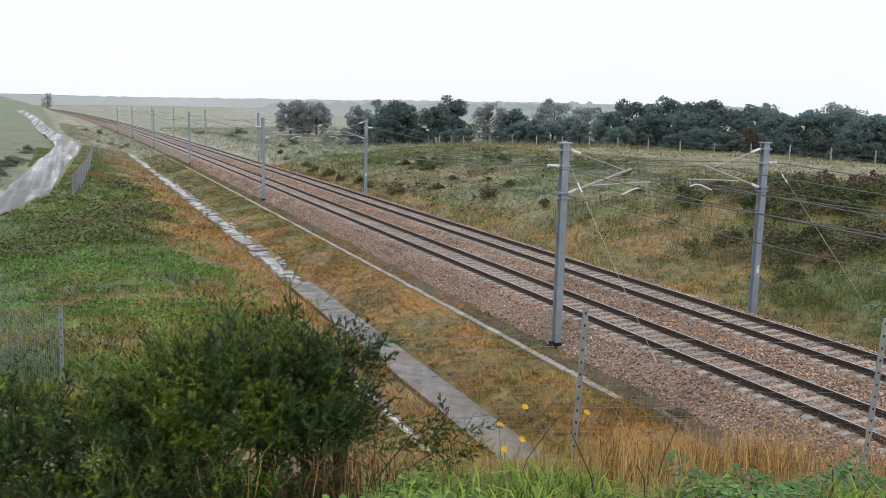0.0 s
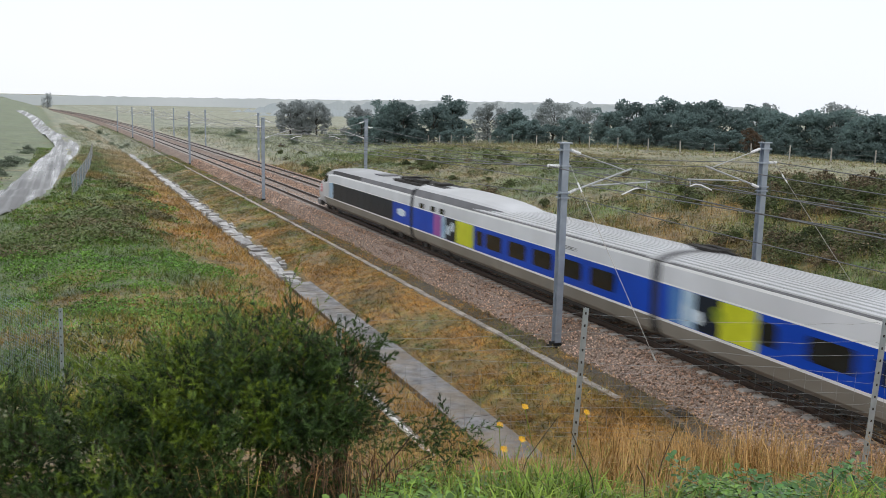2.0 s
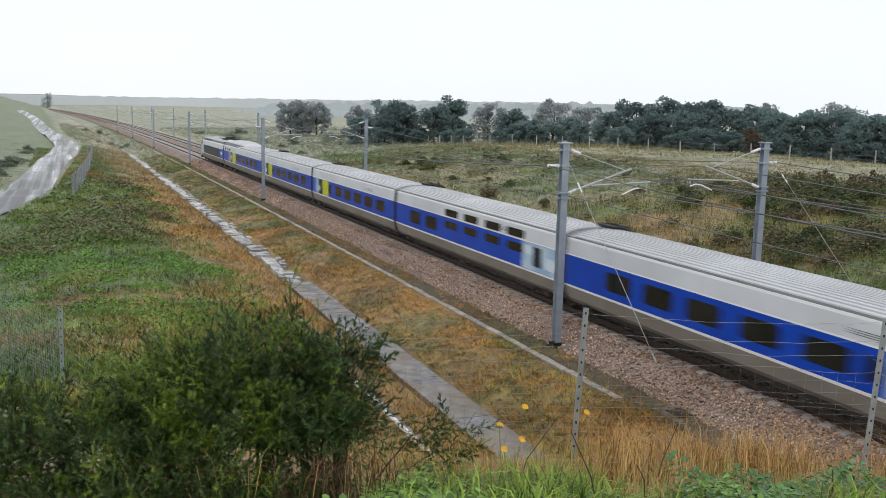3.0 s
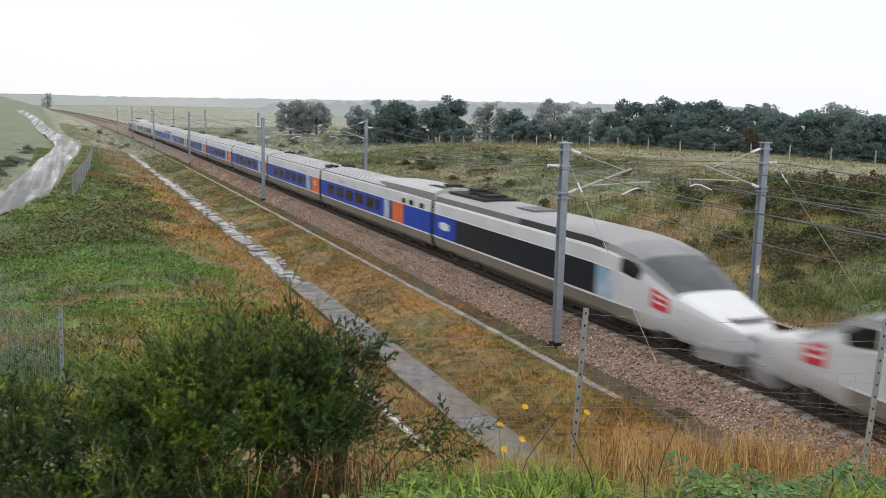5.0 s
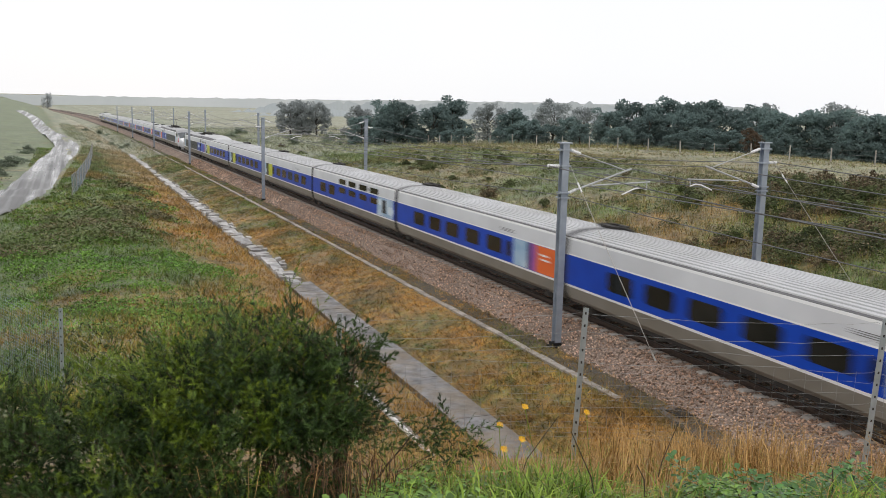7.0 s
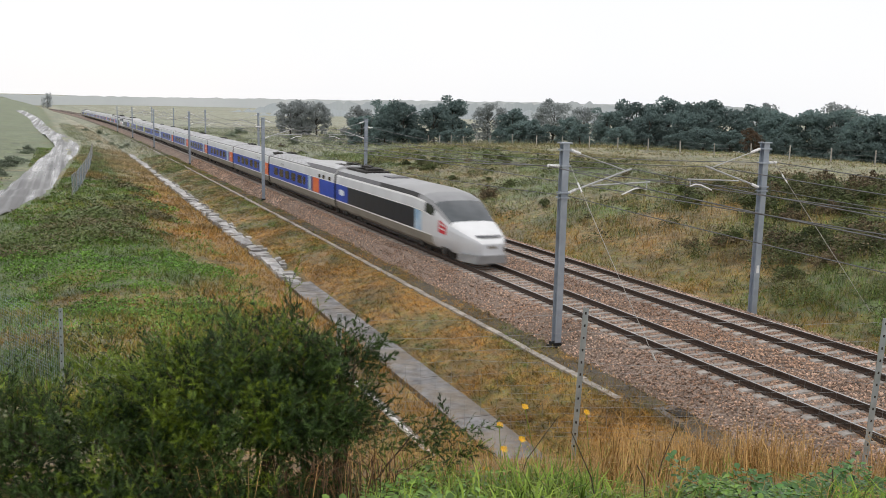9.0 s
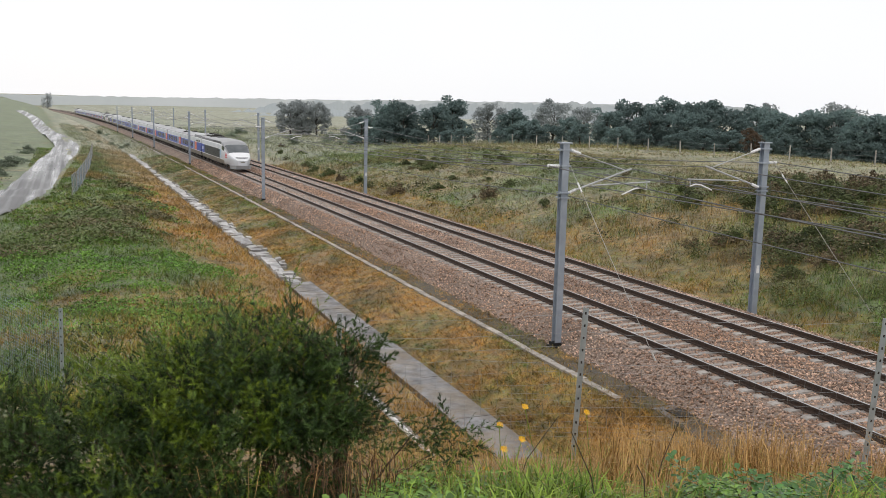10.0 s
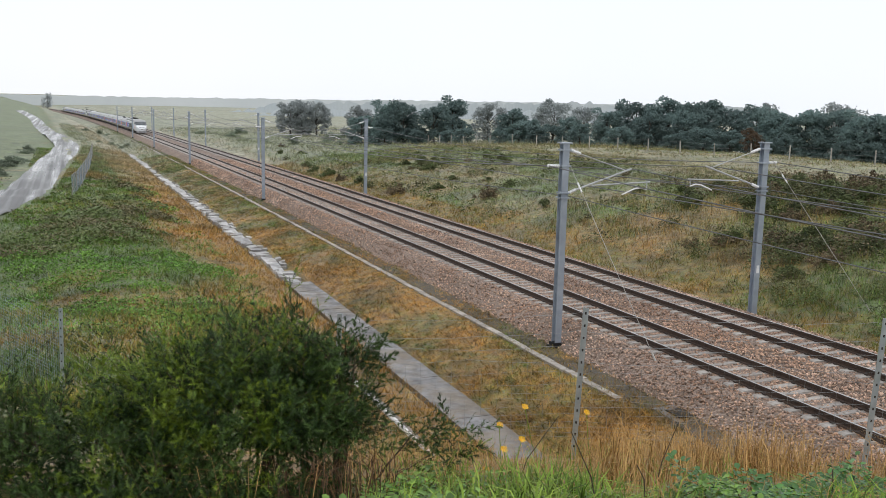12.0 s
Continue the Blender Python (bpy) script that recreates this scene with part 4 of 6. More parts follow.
    skin("cab_roof_side", M_cab, [4.2, 5.1, 5.6, 6.3], 8, 9)
    skin("louvre_band", M_black, [6.3, 9, 12.8], 8, 9, "black louvre band")
    skin("upper_band", M_upper, [12.8, L_P - 0.2], 8, 9, "dark grey upper band")
    skin("cab_roof", M_cab, cab, 9, 12, "dark grey cab roof", True)
    skin("roof", M_roof, back, 9, 12, "plain grey roof", True)
    n0 = ring(0)
    part("nose_cap", Geo(n0 + [(-x, y, z) for x, y, z in reversed(n0[:-1])], [tuple(range(2 * len(n0) - 1))]), M_silver, v, "blunt grey nose front")
    e = ring(L_P - 0.2)
    part("end_wall", Geo(e + [(-x, y, z) for x, y, z in reversed(e)], [tuple(range(2 * len(e)))]), M_gang, v)
    part("gangway", g_profile(-h - 0.22, -h + 0.2, [(0.0, 0.7), (1.3, 0.7), (1.36, 1.2), (1.36, 2.6), (1.1, 2.9), (0.0, 3.0)]), M_gang, v)
    cw = [(1.462, h - 5.25, 2.14), (1.44, h - 4.3, 2.02), (1.40, h - 4.15, 2.30), (1.40, h - 4.5, 2.50), (1.425, h - 5.25, 2.58)]
    fitting("cab_window", Geo(cw + [(x - 0.06, y, z) for x, y, z in cw], [(0, 1, 2, 3, 4), (9, 8, 7, 6, 5)] + [(k, k + 5, (k + 1) % 5 + 5, (k + 1) % 5) for k in range(5)]), M_glass, v)
    for i in range(9):
        q = 7.4 + i * 1.3
        fitting("panel_seam", g_plate(h - q - 0.02, h - q, 1.13, 2.14, 1.456, 0.012), M_under, v)
    fitting("emblem", Geo([(1.459, h - L_P + 1.6 + 0.75 * math.cos(t) * (1 if abs(math.sin(3 * t)) > 0.3 else 0.75), 1.68 + 0.2 * math.sin(t)) for t in (2 * math.pi * i / 14 for i in range(14))], [tuple(range(14))]), M_emblem, v, "white streamlined badge shape")
    def flank(q, f):
        r = ring(q)
        return Vector(r[3]).lerp(Vector(r[6]), f)

    def flank_plate(f0, f1, q0, q1, off):
        qs = [q0 + (q1 - q0) * i / 5 for i in range(6)]
        v1 = [tuple(flank(q, f) + Vector((off, 0, 0))) for q in qs for f in (f0, f1)]
        return Geo(v1, [(2 * i, 2 * i + 1, 2 * i + 3, 2 * i + 2) for i in range(5)])
    fitting("red_badge", flank_plate(0.22, 0.82, 2.6, 3.4, 0.03), M_red, v, "red badge")
    for f0 in (0.42, 0.64):
        fitting("badge_bar", flank_plate(f0, f0 + 0.08, 2.75, 3.25, 0.04), M_stripe, v, "white bar on the badge")
    part("lamp_strip", Geo([(x, h - 0.3 - dd, z) for x, dd, z in ((-0.62, 0.33, 1.40), (-0.3, 0.22, 1.40), (0.3, 0.22, 1.40), (0.62, 0.33, 1.40), (0.66, 0.5, 1.475), (0.32, 0.42, 1.475), (-0.32, 0.42, 1.475), (-0.66, 0.5, 1.475))], [(0, 1, 6, 7), (1, 2, 5, 6), (2, 3, 4, 5)]), M_upper, v, "slim dark lamp strip")
    part("coupler_hatch", g_box(-0.22, 0.22, h - 0.5, h - 0.28, 0.9, 1.03), M_skirt, v)
    part("snow_plough", Geo([(-1.15, h - 1.6, 0.2), (1.15, h - 1.6, 0.2), (0.75, h - 0.35, 0.2), (-0.75, h - 0.35, 0.2), (-1.2, h - 1.6, 0.55), (1.2, h - 1.6, 0.55), (0.7, h - 0.25, 0.6), (-0.7, h - 0.25, 0.6)],
                            [(0, 1, 2, 3), (7, 6, 5, 4), (0, 4, 5, 1), (1, 5, 6, 2), (2, 6, 7, 3), (3, 7, 4, 0)]), M_cab, v, "grey plough under the nose")
    part("roof_gear", g_join(g_box(-0.8, 0.8, -h + 0.5, -h + 4.8, 3.1, 3.26), g_box(-0.6, -0.1, -h + 0.8, -h + 2.0, 3.26, 3.44), g_box(-0.5, 0.5, -h + 3.6, -h + 4.4, 3.26, 3.4),
                             g_box(-0.75, -0.55, -h + 2.2, -h + 3.3, 3.26, 3.38)), M_under, v, "black roof equipment")
    part("roof_hatch", g_box(-0.55, 0.55, -h + 7.5, -h + 9.0, 3.15, 3.22), M_upper, v)
    p = part("pantograph", g_join(g_box(-0.55, 0.55, -h + 2.3, -h + 2.5, 3.24, 3.34), g_box(-0.55, 0.55, -h + 3.3, -h + 3.5, 3.24, 3.34), g_box(-0.1, 0.1, -h + 2.35, -h + 3.45, 3.25, 3.32)), M_under, v, "dark pantograph")
    hi = 4.44 if raised else 3.46
    part("arm", g_join(*[g_tube([(q * 0.35, -h + 2.4, 3.32), (q * 0.2, -h + 3.9, (3.32 + hi) / 2), (q * 0.12, -h + 2.7, hi)], 0.03, 5) for q in (-1, 1)]), M_under, p)
    part("contact_bow", g_tube([(-0.8, -h + 2.7, hi - 0.15), (-0.6, -h + 2.7, hi), (0.6, -h + 2.7, hi), (0.8, -h + 2.7, hi - 0.15)], 0.03, 5), M_under, p)
    add_bogie(v, -h + 3.6)
    add_bogie(v, h - 4.6)
    return v


LAB_P = "grey and navy power car with white nose"
kinds = {
    "pf": tagged(power_car(False), LAB_P + " and lowered pantograph", "power car", "train vehicles"),
    "pr": tagged(power_car(True), LAB_P + " and raised pantograph", "power car", "train vehicles"),
    "e2": tagged(end_coach(True), "blue and silver coach with roof fairing and yellow door bay", "coach", "train vehicles"),
    "e1": tagged(end_coach(False), "blue and silver coach with roof fairing and orange door bay", "coach", "train vehicles"),
    "t2": tagged(coach(True), "blue and silver passenger coach with an acid yellow door bay", "coach", "train vehicles"),
    "t1": tagged(coach(False), "blue and silver passenger coach with a bright orange door bay", "coach", "train vehicles"),
    "b": tagged(bar_coach(), "blue and silver bar coach with two rows of windows", "coach", "train vehicles"),
}
LENGTH = {"pf": L_P, "pr": L_P, "e2": L_E, "e1": L_E, "t2": L_T, "t1": L_T, "b": L_T}
ORDER = ["pf", "e2", "t2", "t2", "b", "t1", "t1", "t1", "t1", "t1", "e1", "pr"]
vehicles = []
for s in (1, 0):
    place = L_P + L_E + 2 * L_T + s * SET
    for i, kd in enumerate(ORDER):
        # the first of each kind is used itself, the rest are copies
        used = any(k2 == kd for _, k2, _, _ in vehicles)
        ob = copy_thing(kinds[kd], Matrix.Identity(4)) if used else kinds[kd]
        vehicles.append((ob, kd, place - LENGTH[kd] / 2, i >= 10))
        place -= LENGTH[kd]


def head(t):
    """Place along the track of the joint behind the third coach of the second set."""
    return float(np.interp(t, [0.0, 1.5, 2.0, 2.5, 3.0, 5.0, 5.5, 6.0, 6.5, 7.0, 9.0, 9.5, 10.5, 12.0],
                           [-380.5, -284.0, -251.6, -221.6, -189.8, -61.3, -31.2, 1.1, 33.8, 66.4, 194.2, 226.4, 291.8, 387.2]))


def on_track(y, turned, span=14.0):
    a, b = at(0, y - span / 2), at(0, y + span / 2)
    d = (b - a).normalized()
    m = Matrix.Translation((a + b) / 2) @ Matrix.Rotation(-math.atan2(d.x, d.y), 4, "Z") @ Matrix.Rotation(math.asin(d.z), 4, "X")
    return m @ Matrix.Rotation(math.pi, 4, "Z") if turned else m


def motions():
    for ob, kd, off, turned in vehicles:
        walk(ob, [(i * 0.5, on_track(head(i * 0.5) + off, turned)) for i in range(25)])


# ---- plant cover ----
def blades(P, h, w, lean, rng, dry=None, bend=0.35):
    """One bent blade (two joined slivers) for each place in P."""
    n = len(P)
    t = rng.uniform(0, 2 * math.pi, n)
    d = np.stack([np.cos(t), np.sin(t), np.zeros(n)], 1)
    s = np.stack([-np.sin(t), np.cos(t), np.zeros(n)], 1)
    up = np.array([0, 0, 1.0])
    l = (rng.uniform(0.2, 1.0, n) * lean)[:, None]
    h, w = h[:, None], w[:, None]
    a, b = P - s * w / 2, P + s * w / 2
    mid = P + up * h * 0.6 + d * h * l * 0.35
    c, e = mid - s * w * 0.35, mid + s * w * 0.35
    tip = P + up * h * (1 - bend * l) + d * h * l
    V = np.stack([a, b, e, c, tip], 1).reshape(-1, 3)
    o = (np.arange(n) * 5)[:, None, None]
    F = (o + np.array([(0, 1, 2), (0, 2, 3), (3, 2, 4)])[None]).reshape(-1, 3)
    return V, F, (np.repeat(dry, 5) if dry is not None else None)


def slivers(P, h, w, rng, dry, k=3, sprawl=0.5):
    """Tufts of k single-triangle blades for far grass."""
    n = len(P) * k
    P, h, w, dry = np.repeat(P, k, 0), np.repeat(h, k), np.repeat(w, k), np.repeat(dry, k)
    P = P + np.concatenate([rng.normal(0, 1, (n, 2)) * (h * 0.35)[:, None], np.zeros((n, 1))], 1)
    t = rng.uniform(0, 2 * math.pi, n)
    s = np.stack([np.cos(t), np.sin(t), np.zeros(n)], 1) * (w / 2)[:, None]
    tip = P + np.stack([rng.normal(0, sprawl, n) * h, rng.normal(0, sprawl, n) * h, h * rng.uniform(0.6, 1.2, n)], 1)
    V = np.stack([P - s, P + s, tip], 1).reshape(-1, 3)
    return V, np.arange(3 * n).reshape(-1, 3), np.repeat(np.clip(dry + np.repeat(rng.normal(0, 0.12, n // k), k), 0, 1), 3)


def off_road(u, y):
    return np.abs(u - np.interp(y, ROAD[:, 0], ROAD[:, 1])) > 2.3


def placed(u, y, sink=0.02):
    return np.stack([u + 0.5 * BEND * y * y, y, ground_z(u, y) - sink], 1)


def meadow(name, label, n, u0, u1, y0, y1, h0, h1, seed, near_power=1.5, k=3, sprawl=0.55):
    rng = np.random.default_rng(seed)
    y = y0 + (y1 - y0) * rng.random(n) ** near_power
    u = rng.uniform(u0, u1, n)
    keep = (np.abs(u + 7.62) > 0.36) & ((y > 16) | (u > 0) | (u < -12))
    keep &= ~((np.abs(u + 3.74) < 0.14) & (rng.random(n) < 0.8) & (y > 29)) & off_road(u, y)
    # tufts gather in drifts
    keep &= rng.random(n) < 0.55 + 0.6 * rough(u, y, 1.8, seed)
    u, y = u[keep], y[keep]
    far = 1 + 0.9 * step01(y, 40, 110)
    h = rng.uniform(h0, h1, len(u)) * (1 + 0.5 * rough(u, y, 3.0, seed + 1))
    V, F, dv = slivers(placed(u, y), h, 0.022 * far * rng.uniform(0.7, 1.6, len(u)), rng, dryness(u, y), k, sprawl)
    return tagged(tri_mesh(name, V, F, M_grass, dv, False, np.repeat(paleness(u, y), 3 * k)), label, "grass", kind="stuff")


meadow("verge_grass", "short orange-brown dry grass and moss on the verge", 85000, -7.05, -2.5, 14, 150, 0.06, 0.18, 21, 1.7, sprawl=1.0)
meadow("bank_grass", "mixed green weeds and dry brown grass on the bank", 95000, -22, -8.2, 12, 170, 0.12, 0.34, 22, 1.7)
meadow("cutting_grass", "ragged olive and straw grass on the cutting slope", 110000, 7.1, 36, 20, 125, 0.12, 0.36, 23)
meadow("field_grass", "pale straw-coloured meadow grass", 30000, 34, 75, 45, 170, 0.15, 0.35, 24, 1.0)


meadow("valley_grass", "rough tussocks over the low wet meadow, paled for haze", 26000, 9, 62, 105, 290, 0.3, 0.8, 27, 1.2)
meadow("far_verge_grass", "brown rough grass beside the distant track, paled for haze", 16000, -17, -3.0, 120, 330, 0.2, 0.5, 28, 1.3)
meadow("dead_stems", "tall brown dead stems on the cutting slope", 7000, 12, 30, 25, 58, 0.35, 0.8, 29, sprawl=0.25)


def leafy(name, label, n, u0, u1, y0, y1, size, lift, seed, m, threshold=0.1, spots=()):
    """Low weeds: many small tilted leaves gathered in patches."""
    rng = np.random.default_rng(seed)
    u, y = rng.uniform(u0, u1, n), y0 + (y1 - y0) * rng.random(n) ** 1.4
    g = rough(u, y, 2.2, seed)
    if spots:
        # gathered about given places only
        g = g * 1.3 + np.clip(sum(blob(u, y, *q) for q in spots), 0, 1) * 1.1 - 0.85
    keep = (g > threshold) & (np.abs(u + 7.62) > 1.2) & off_road(u, y)
    u, y, g = u[keep], y[keep], g[keep]
    n = len(u)
    P = placed(u, y, 0)
    P[:, 2] += rng.uniform(0.02, 1.0, n) * lift * (0.4 + g)
    s = rng.uniform(0.5, 1.3, n)[:, None] * size * (1 + 0.8 * step01(y, 40, 90))[:, None]
    A = rng.normal(0, 1, (n, 3))
    A[:, 2] *= 0.45
    A /= np.linalg.norm(A, axis=1)[:, None]
    B = np.cross(A, rng.normal(0, 1, (n, 3)) * np.array([0.4, 0.4, 1.0]))
    B /= np.linalg.norm(B, axis=1)[:, None]
    V = np.stack([P - A * s, P + B * s * 0.45, P + A * s, P - B * s * 0.45], 1).reshape(-1, 3)
    return tagged(tri_mesh(name, V, np.arange(4 * n).reshape(-1, 4), m), label, "weeds", kind="stuff")


leafy("bank_weeds", "patches of fresh green weeds on the bank", 80000, -26, -10.2, 10, 95, 0.055, 0.32, 31, M_weed, 0.2)
leafy("bank_weeds", "low bright green weeds over the dry grass", 50000, -24, -9.5, 30, 64, 0.07, 0.3, 47, M_weed, 0.0, ((-12.6, 45, 2.2, 5), (-18.6, 45, 4, 7), (-15, 36, 4, 5), (-20, 57, 3, 6)))
leafy("bank_brambles", "dark green bramble patches on the bank", 26000, -26, -11.5, 12, 100, 0.06, 0.5, 37, M_shrub, 0.24)
leafy("bank_thicket", "dense dark bramble thicket on the bank by the road", 80000, -24, -11, 44, 96, 0.085, 0.6, 39, M_briar, 0.0, ((-20, 55, 3.5, 7), (-16.5, 62, 3.0, 10), (-14, 72, 2.2, 13), (-12.8, 86, 1.6, 8)))
leafy("cutting_brambles", "dark bramble and bracken patches on the cutting slope", 90000, 10.0, 32, 22, 110, 0.08, 0.55, 33, M_shrub, 0.3)
leafy("bramble_bank", "dense dark bramble thicket on the cutting slope", 130000, 11.5, 36, 20, 58, 0.08, 0.85, 43, M_shrub, 0.0, ((27, 48, 6, 5), (17, 36, 3, 4), (22, 40, 5, 6), (32, 46, 5, 5), (12, 39, 1.2, 1.6)))
leafy("cutting_heath", "brown dead bracken on the cutting slope", 90000, 9.0, 36, 22, 60, 0.08, 0.7, 35, M_heath, 0.0, ((24, 51, 5, 3), (31, 50, 5, 5), (15, 37, 2.5, 4), (19, 33, 4, 3), (36, 58, 5, 4)))
leafy("cutting_weeds", "fresh green weeds at the foot of the cutting slope", 70000, 9.0, 20, 19, 38, 0.06, 0.26, 49, M_briar, 0.12, ((13, 28, 5, 8), (15, 24, 5, 5)))


# ---- shrubs and trees ----
def leaf_cloud(rng, centres, radii, n, size, squash=0.85):
    """Leaves on the outer parts of many clumps."""
    k = rng.integers(0, len(centres), n)
    d = rng.normal(0, 1, (n, 3))
    d /= np.linalg.norm(d, axis=1)[:, None]
    d[:, 2] *= squash
    P = centres[k] + d * (radii[k] * rng.uniform(0.55, 1.08, n))[:, None]
    A = rng.normal(0, 1, (n, 3))
    A /= np.linalg.norm(A, axis=1)[:, None]
    B = np.cross(A, d + rng.normal(0, 0.5, (n, 3)))
    B /= np.linalg.norm(B, axis=1)[:, None] + 1e-9
    s = (size * rng.uniform(0.6, 1.4, n))[:, None]
    V = np.stack([P - A * s, P + B * s * 0.7, P + A * s, P - B * s * 0.7], 1).reshape(-1, 3)
    return V, np.arange(4 * n).reshape(-1, 4)


def tree(seed, m, leaves=4200, spread=0.36, low=0.12, size=0.022, bare=0.0):
    """A tree one metre high, to be set at any height: tapered trunk, limbs, ragged crown."""
    rng = np.random.default_rng(seed)
    t = empty("tree")
    lean = rng.uniform(-0.03, 0.03, 2)
    trunk = [g_tube([(0, 0, -0.03), (lean[0] * 0.5, lean[1] * 0.5, 0.2), (lean[0], lean[1], 0.5), (lean[0] * 1.2, lean[1] * 1.5, 0.8)], 0.026, 7, 0.25)]
    centres, radii = [], []
    nb = 15
    for i in range(nb):
        z = low + 0.12 + (0.8 - low) * (i / nb) + rng.uniform(-0.04, 0.04)
        a = i * 2.4 + rng.uniform(-0.4, 0.4)
        prof = math.sin(math.pi * min(1.0, 0.22 + 0.70 * (z - low) / (1 - low))) ** 0.7
        r = spread * prof * rng.uniform(0.6, 1.0)
        tip = np.array([math.cos(a) * r, math.sin(a) * r, min(z + 0.03, 0.9)])
        trunk.append(g_tube([(lean[0], lean[1], z * 0.55), tuple(tip * np.array([0.5, 0.5, 0.86])), tuple(tip)], 0.010, 5, 0.3))
        centres.append(tip)
        radii.append(rng.uniform(0.11, 0.18))
        for _ in range(2):
            centres.append(tip * np.array([0.75, 0.75, 1.0]) + rng.normal(0, 0.07, 3))
            radii.append(rng.uniform(0.07, 0.13))
    centres.append(np.array([lean[0], lean[1], 0.86]))
    radii.append(0.12)
    part("trunk", g_join(*trunk), M_bark, t, "dark trunk and limbs")
    V, F = leaf_cloud(rng, np.array(centres), np.array(radii), leaves, size)
    c = tri_mesh("crown", V, F, m)
    c.parent = t
    return t


def height_above(u, y, top):
    return top - float(ground_z(np.array([u]), np.array([y]))[0])


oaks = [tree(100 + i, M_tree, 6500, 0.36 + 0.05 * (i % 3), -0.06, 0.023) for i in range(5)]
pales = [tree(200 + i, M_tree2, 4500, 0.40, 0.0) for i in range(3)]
rusty = tree(300, M_tree3, 3000, 0.42, 0.02)
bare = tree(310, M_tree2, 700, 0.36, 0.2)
# u, y, top: the wood beyond the field fence, then the nearer clumps along its edge
WOOD = [(66.6, 136, 5.3), (73, 138, 7.3), (75, 131, 7.8), (79.6, 127.5, 7.6), (71.5, 121, 6.0), (76.8, 117, 6.3), (89, 126, 6.9), (82, 112.5, 6.1), (84.6, 110, 6.5), (87.4, 107.4, 6.8), (82.9, 97.7, 6.0), (84.5, 96, 6.2),
        (88, 94, 6.6), (66.7, 124, 5.6)]
EDGE = [(63.9, 144, 4.2), (53, 144, 5.4), (51, 134, 4.0), (47.3, 157.5, 6.5), (42.6, 154, 5.6), (35.8, 151, 6.3), (38.5, 166, 4.9), (30.6, 158, 3.7), (33.5, 153, 5.6), (57, 150, 4.2), (69, 128, 4.6), (92, 101, 6.2)]
DIM = [(61.9, 173, 5.9), (71, 163, 6.9), (79.3, 164, 5.8), (95, 150, 7.2), (102, 140, 7.0), (36.5, 224, 5.6), (34.0, 226, 4.6), (39.5, 222, 4.8), (48, 185, 5.2), (110, 128, 7.4), (40, 190, 4.6)]
first_seen = set()


def plant(kind, u, y, top, label, wide=1.0, group="trees at the field edge"):
    h = height_above(u, y, top)
    m = Matrix.Translation((u + track_x(y), y, top - h)) @ Matrix.Rotation((u * 7.3 + y * 3.1) % 6.28, 4, "Z") @ Matrix.Diagonal((h * wide, h * wide, h, 1))
    if kind.name in first_seen:
        ob = copy_thing(kind, m @ Matrix.Diagonal((*(1 / k for k in kind.scale), 1)))
    else:
        first_seen.add(kind.name)
        ob = kind
        ob.matrix_world = m
    return tagged(ob, label, "tree", group)


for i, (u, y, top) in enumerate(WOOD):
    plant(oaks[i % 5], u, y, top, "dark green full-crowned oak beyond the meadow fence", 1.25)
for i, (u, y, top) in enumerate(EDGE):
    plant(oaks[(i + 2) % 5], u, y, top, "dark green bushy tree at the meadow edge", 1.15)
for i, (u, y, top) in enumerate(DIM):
    plant(pales[i % 3], u, y, top, "broad tree with mist greyed into its leaf colour", 1.2)
plant(rusty, 69.5, 104, 3.9, "low rust-brown bush under the oaks", 1.0)
plant(bare, 118, 138, 7.9, "thin pale half-bare tree behind the wood", 0.9)


rh = random.Random(31)
for i in range(26):
    f = i / 25
    u, y = 33 + 55 * f + rh.uniform(-2, 2), 149 - 58 * f + rh.uniform(-2.5, 2.5)
    g0 = float(ground_z(np.array([u]), np.array([y]))[0])
    plant(oaks[i % 5], u, y, g0 + rh.uniform(2.2, 3.6), "low dark green thicket at the wood's edge", 1.5, "thickets at the wood")


def shrub(seed, m, leaves=1200):
    rng = np.random.default_rng(seed)
    c = np.concatenate([rng.normal(0, 0.27, (20, 2)), np.zeros((20, 1))], 1)
    c[:, 2] = rng.uniform(0.05, 0.8, 20) * np.exp(-(c[:, 0] ** 2 + c[:, 1] ** 2) / 0.2)
    V, F = leaf_cloud(rng, c, rng.uniform(0.13, 0.28, 20), leaves, 0.045)
    t = empty("shrub")
    stems = g_join(*[g_tube([(0, 0, -0.05), tuple(q * 0.6), tuple(q)], 0.014, 4, 0.3) for q in c[:7]])
    part("branch_work", stems, M_twig, t)
    f = tri_mesh("foliage", V, F, m)
    f.parent = t
    return t


FAR_SHRUBS = [shrub(410 + i, M_hedge, 1400) for i in range(2)]
SHRUBS = [shrub(400, M_shrub), shrub(401, M_shrub), shrub(402, M_heath), shrub(403, M_shrub)]
rs = random.Random(8)
spots = [(9.6, 88, 1.2), (9.9, 92, 1.0), (9.4, 97, 1.1), (9.8, 103, 1.4), (9.6, 110, 1.2), (10.4, 116, 1.3), (9.7, 80, 1.5), (12.6, 77, 1.0), (16.6, 90, 1.3), (18.0, 95, 1.4), (13.5, 68, 1.5), (14.2, 60, 1.0),
         (22, 98, 1.0), (12.5, 141, 0.9), (16.3, 157, 1.1), (14.5, 136, 1.0), (11, 130, 0.8), (17.5, 33, 1.2), (20, 36, 1.5), (23, 40, 1.4), (25, 37, 1.7), (27, 43, 1.5), (16, 38, 0.9),
         (29, 48, 1.6), (21, 31, 1.4), (24, 33, 1.8), (13, 41, 0.9), (12.4, 33, 1.0), (31, 55, 1.2)]
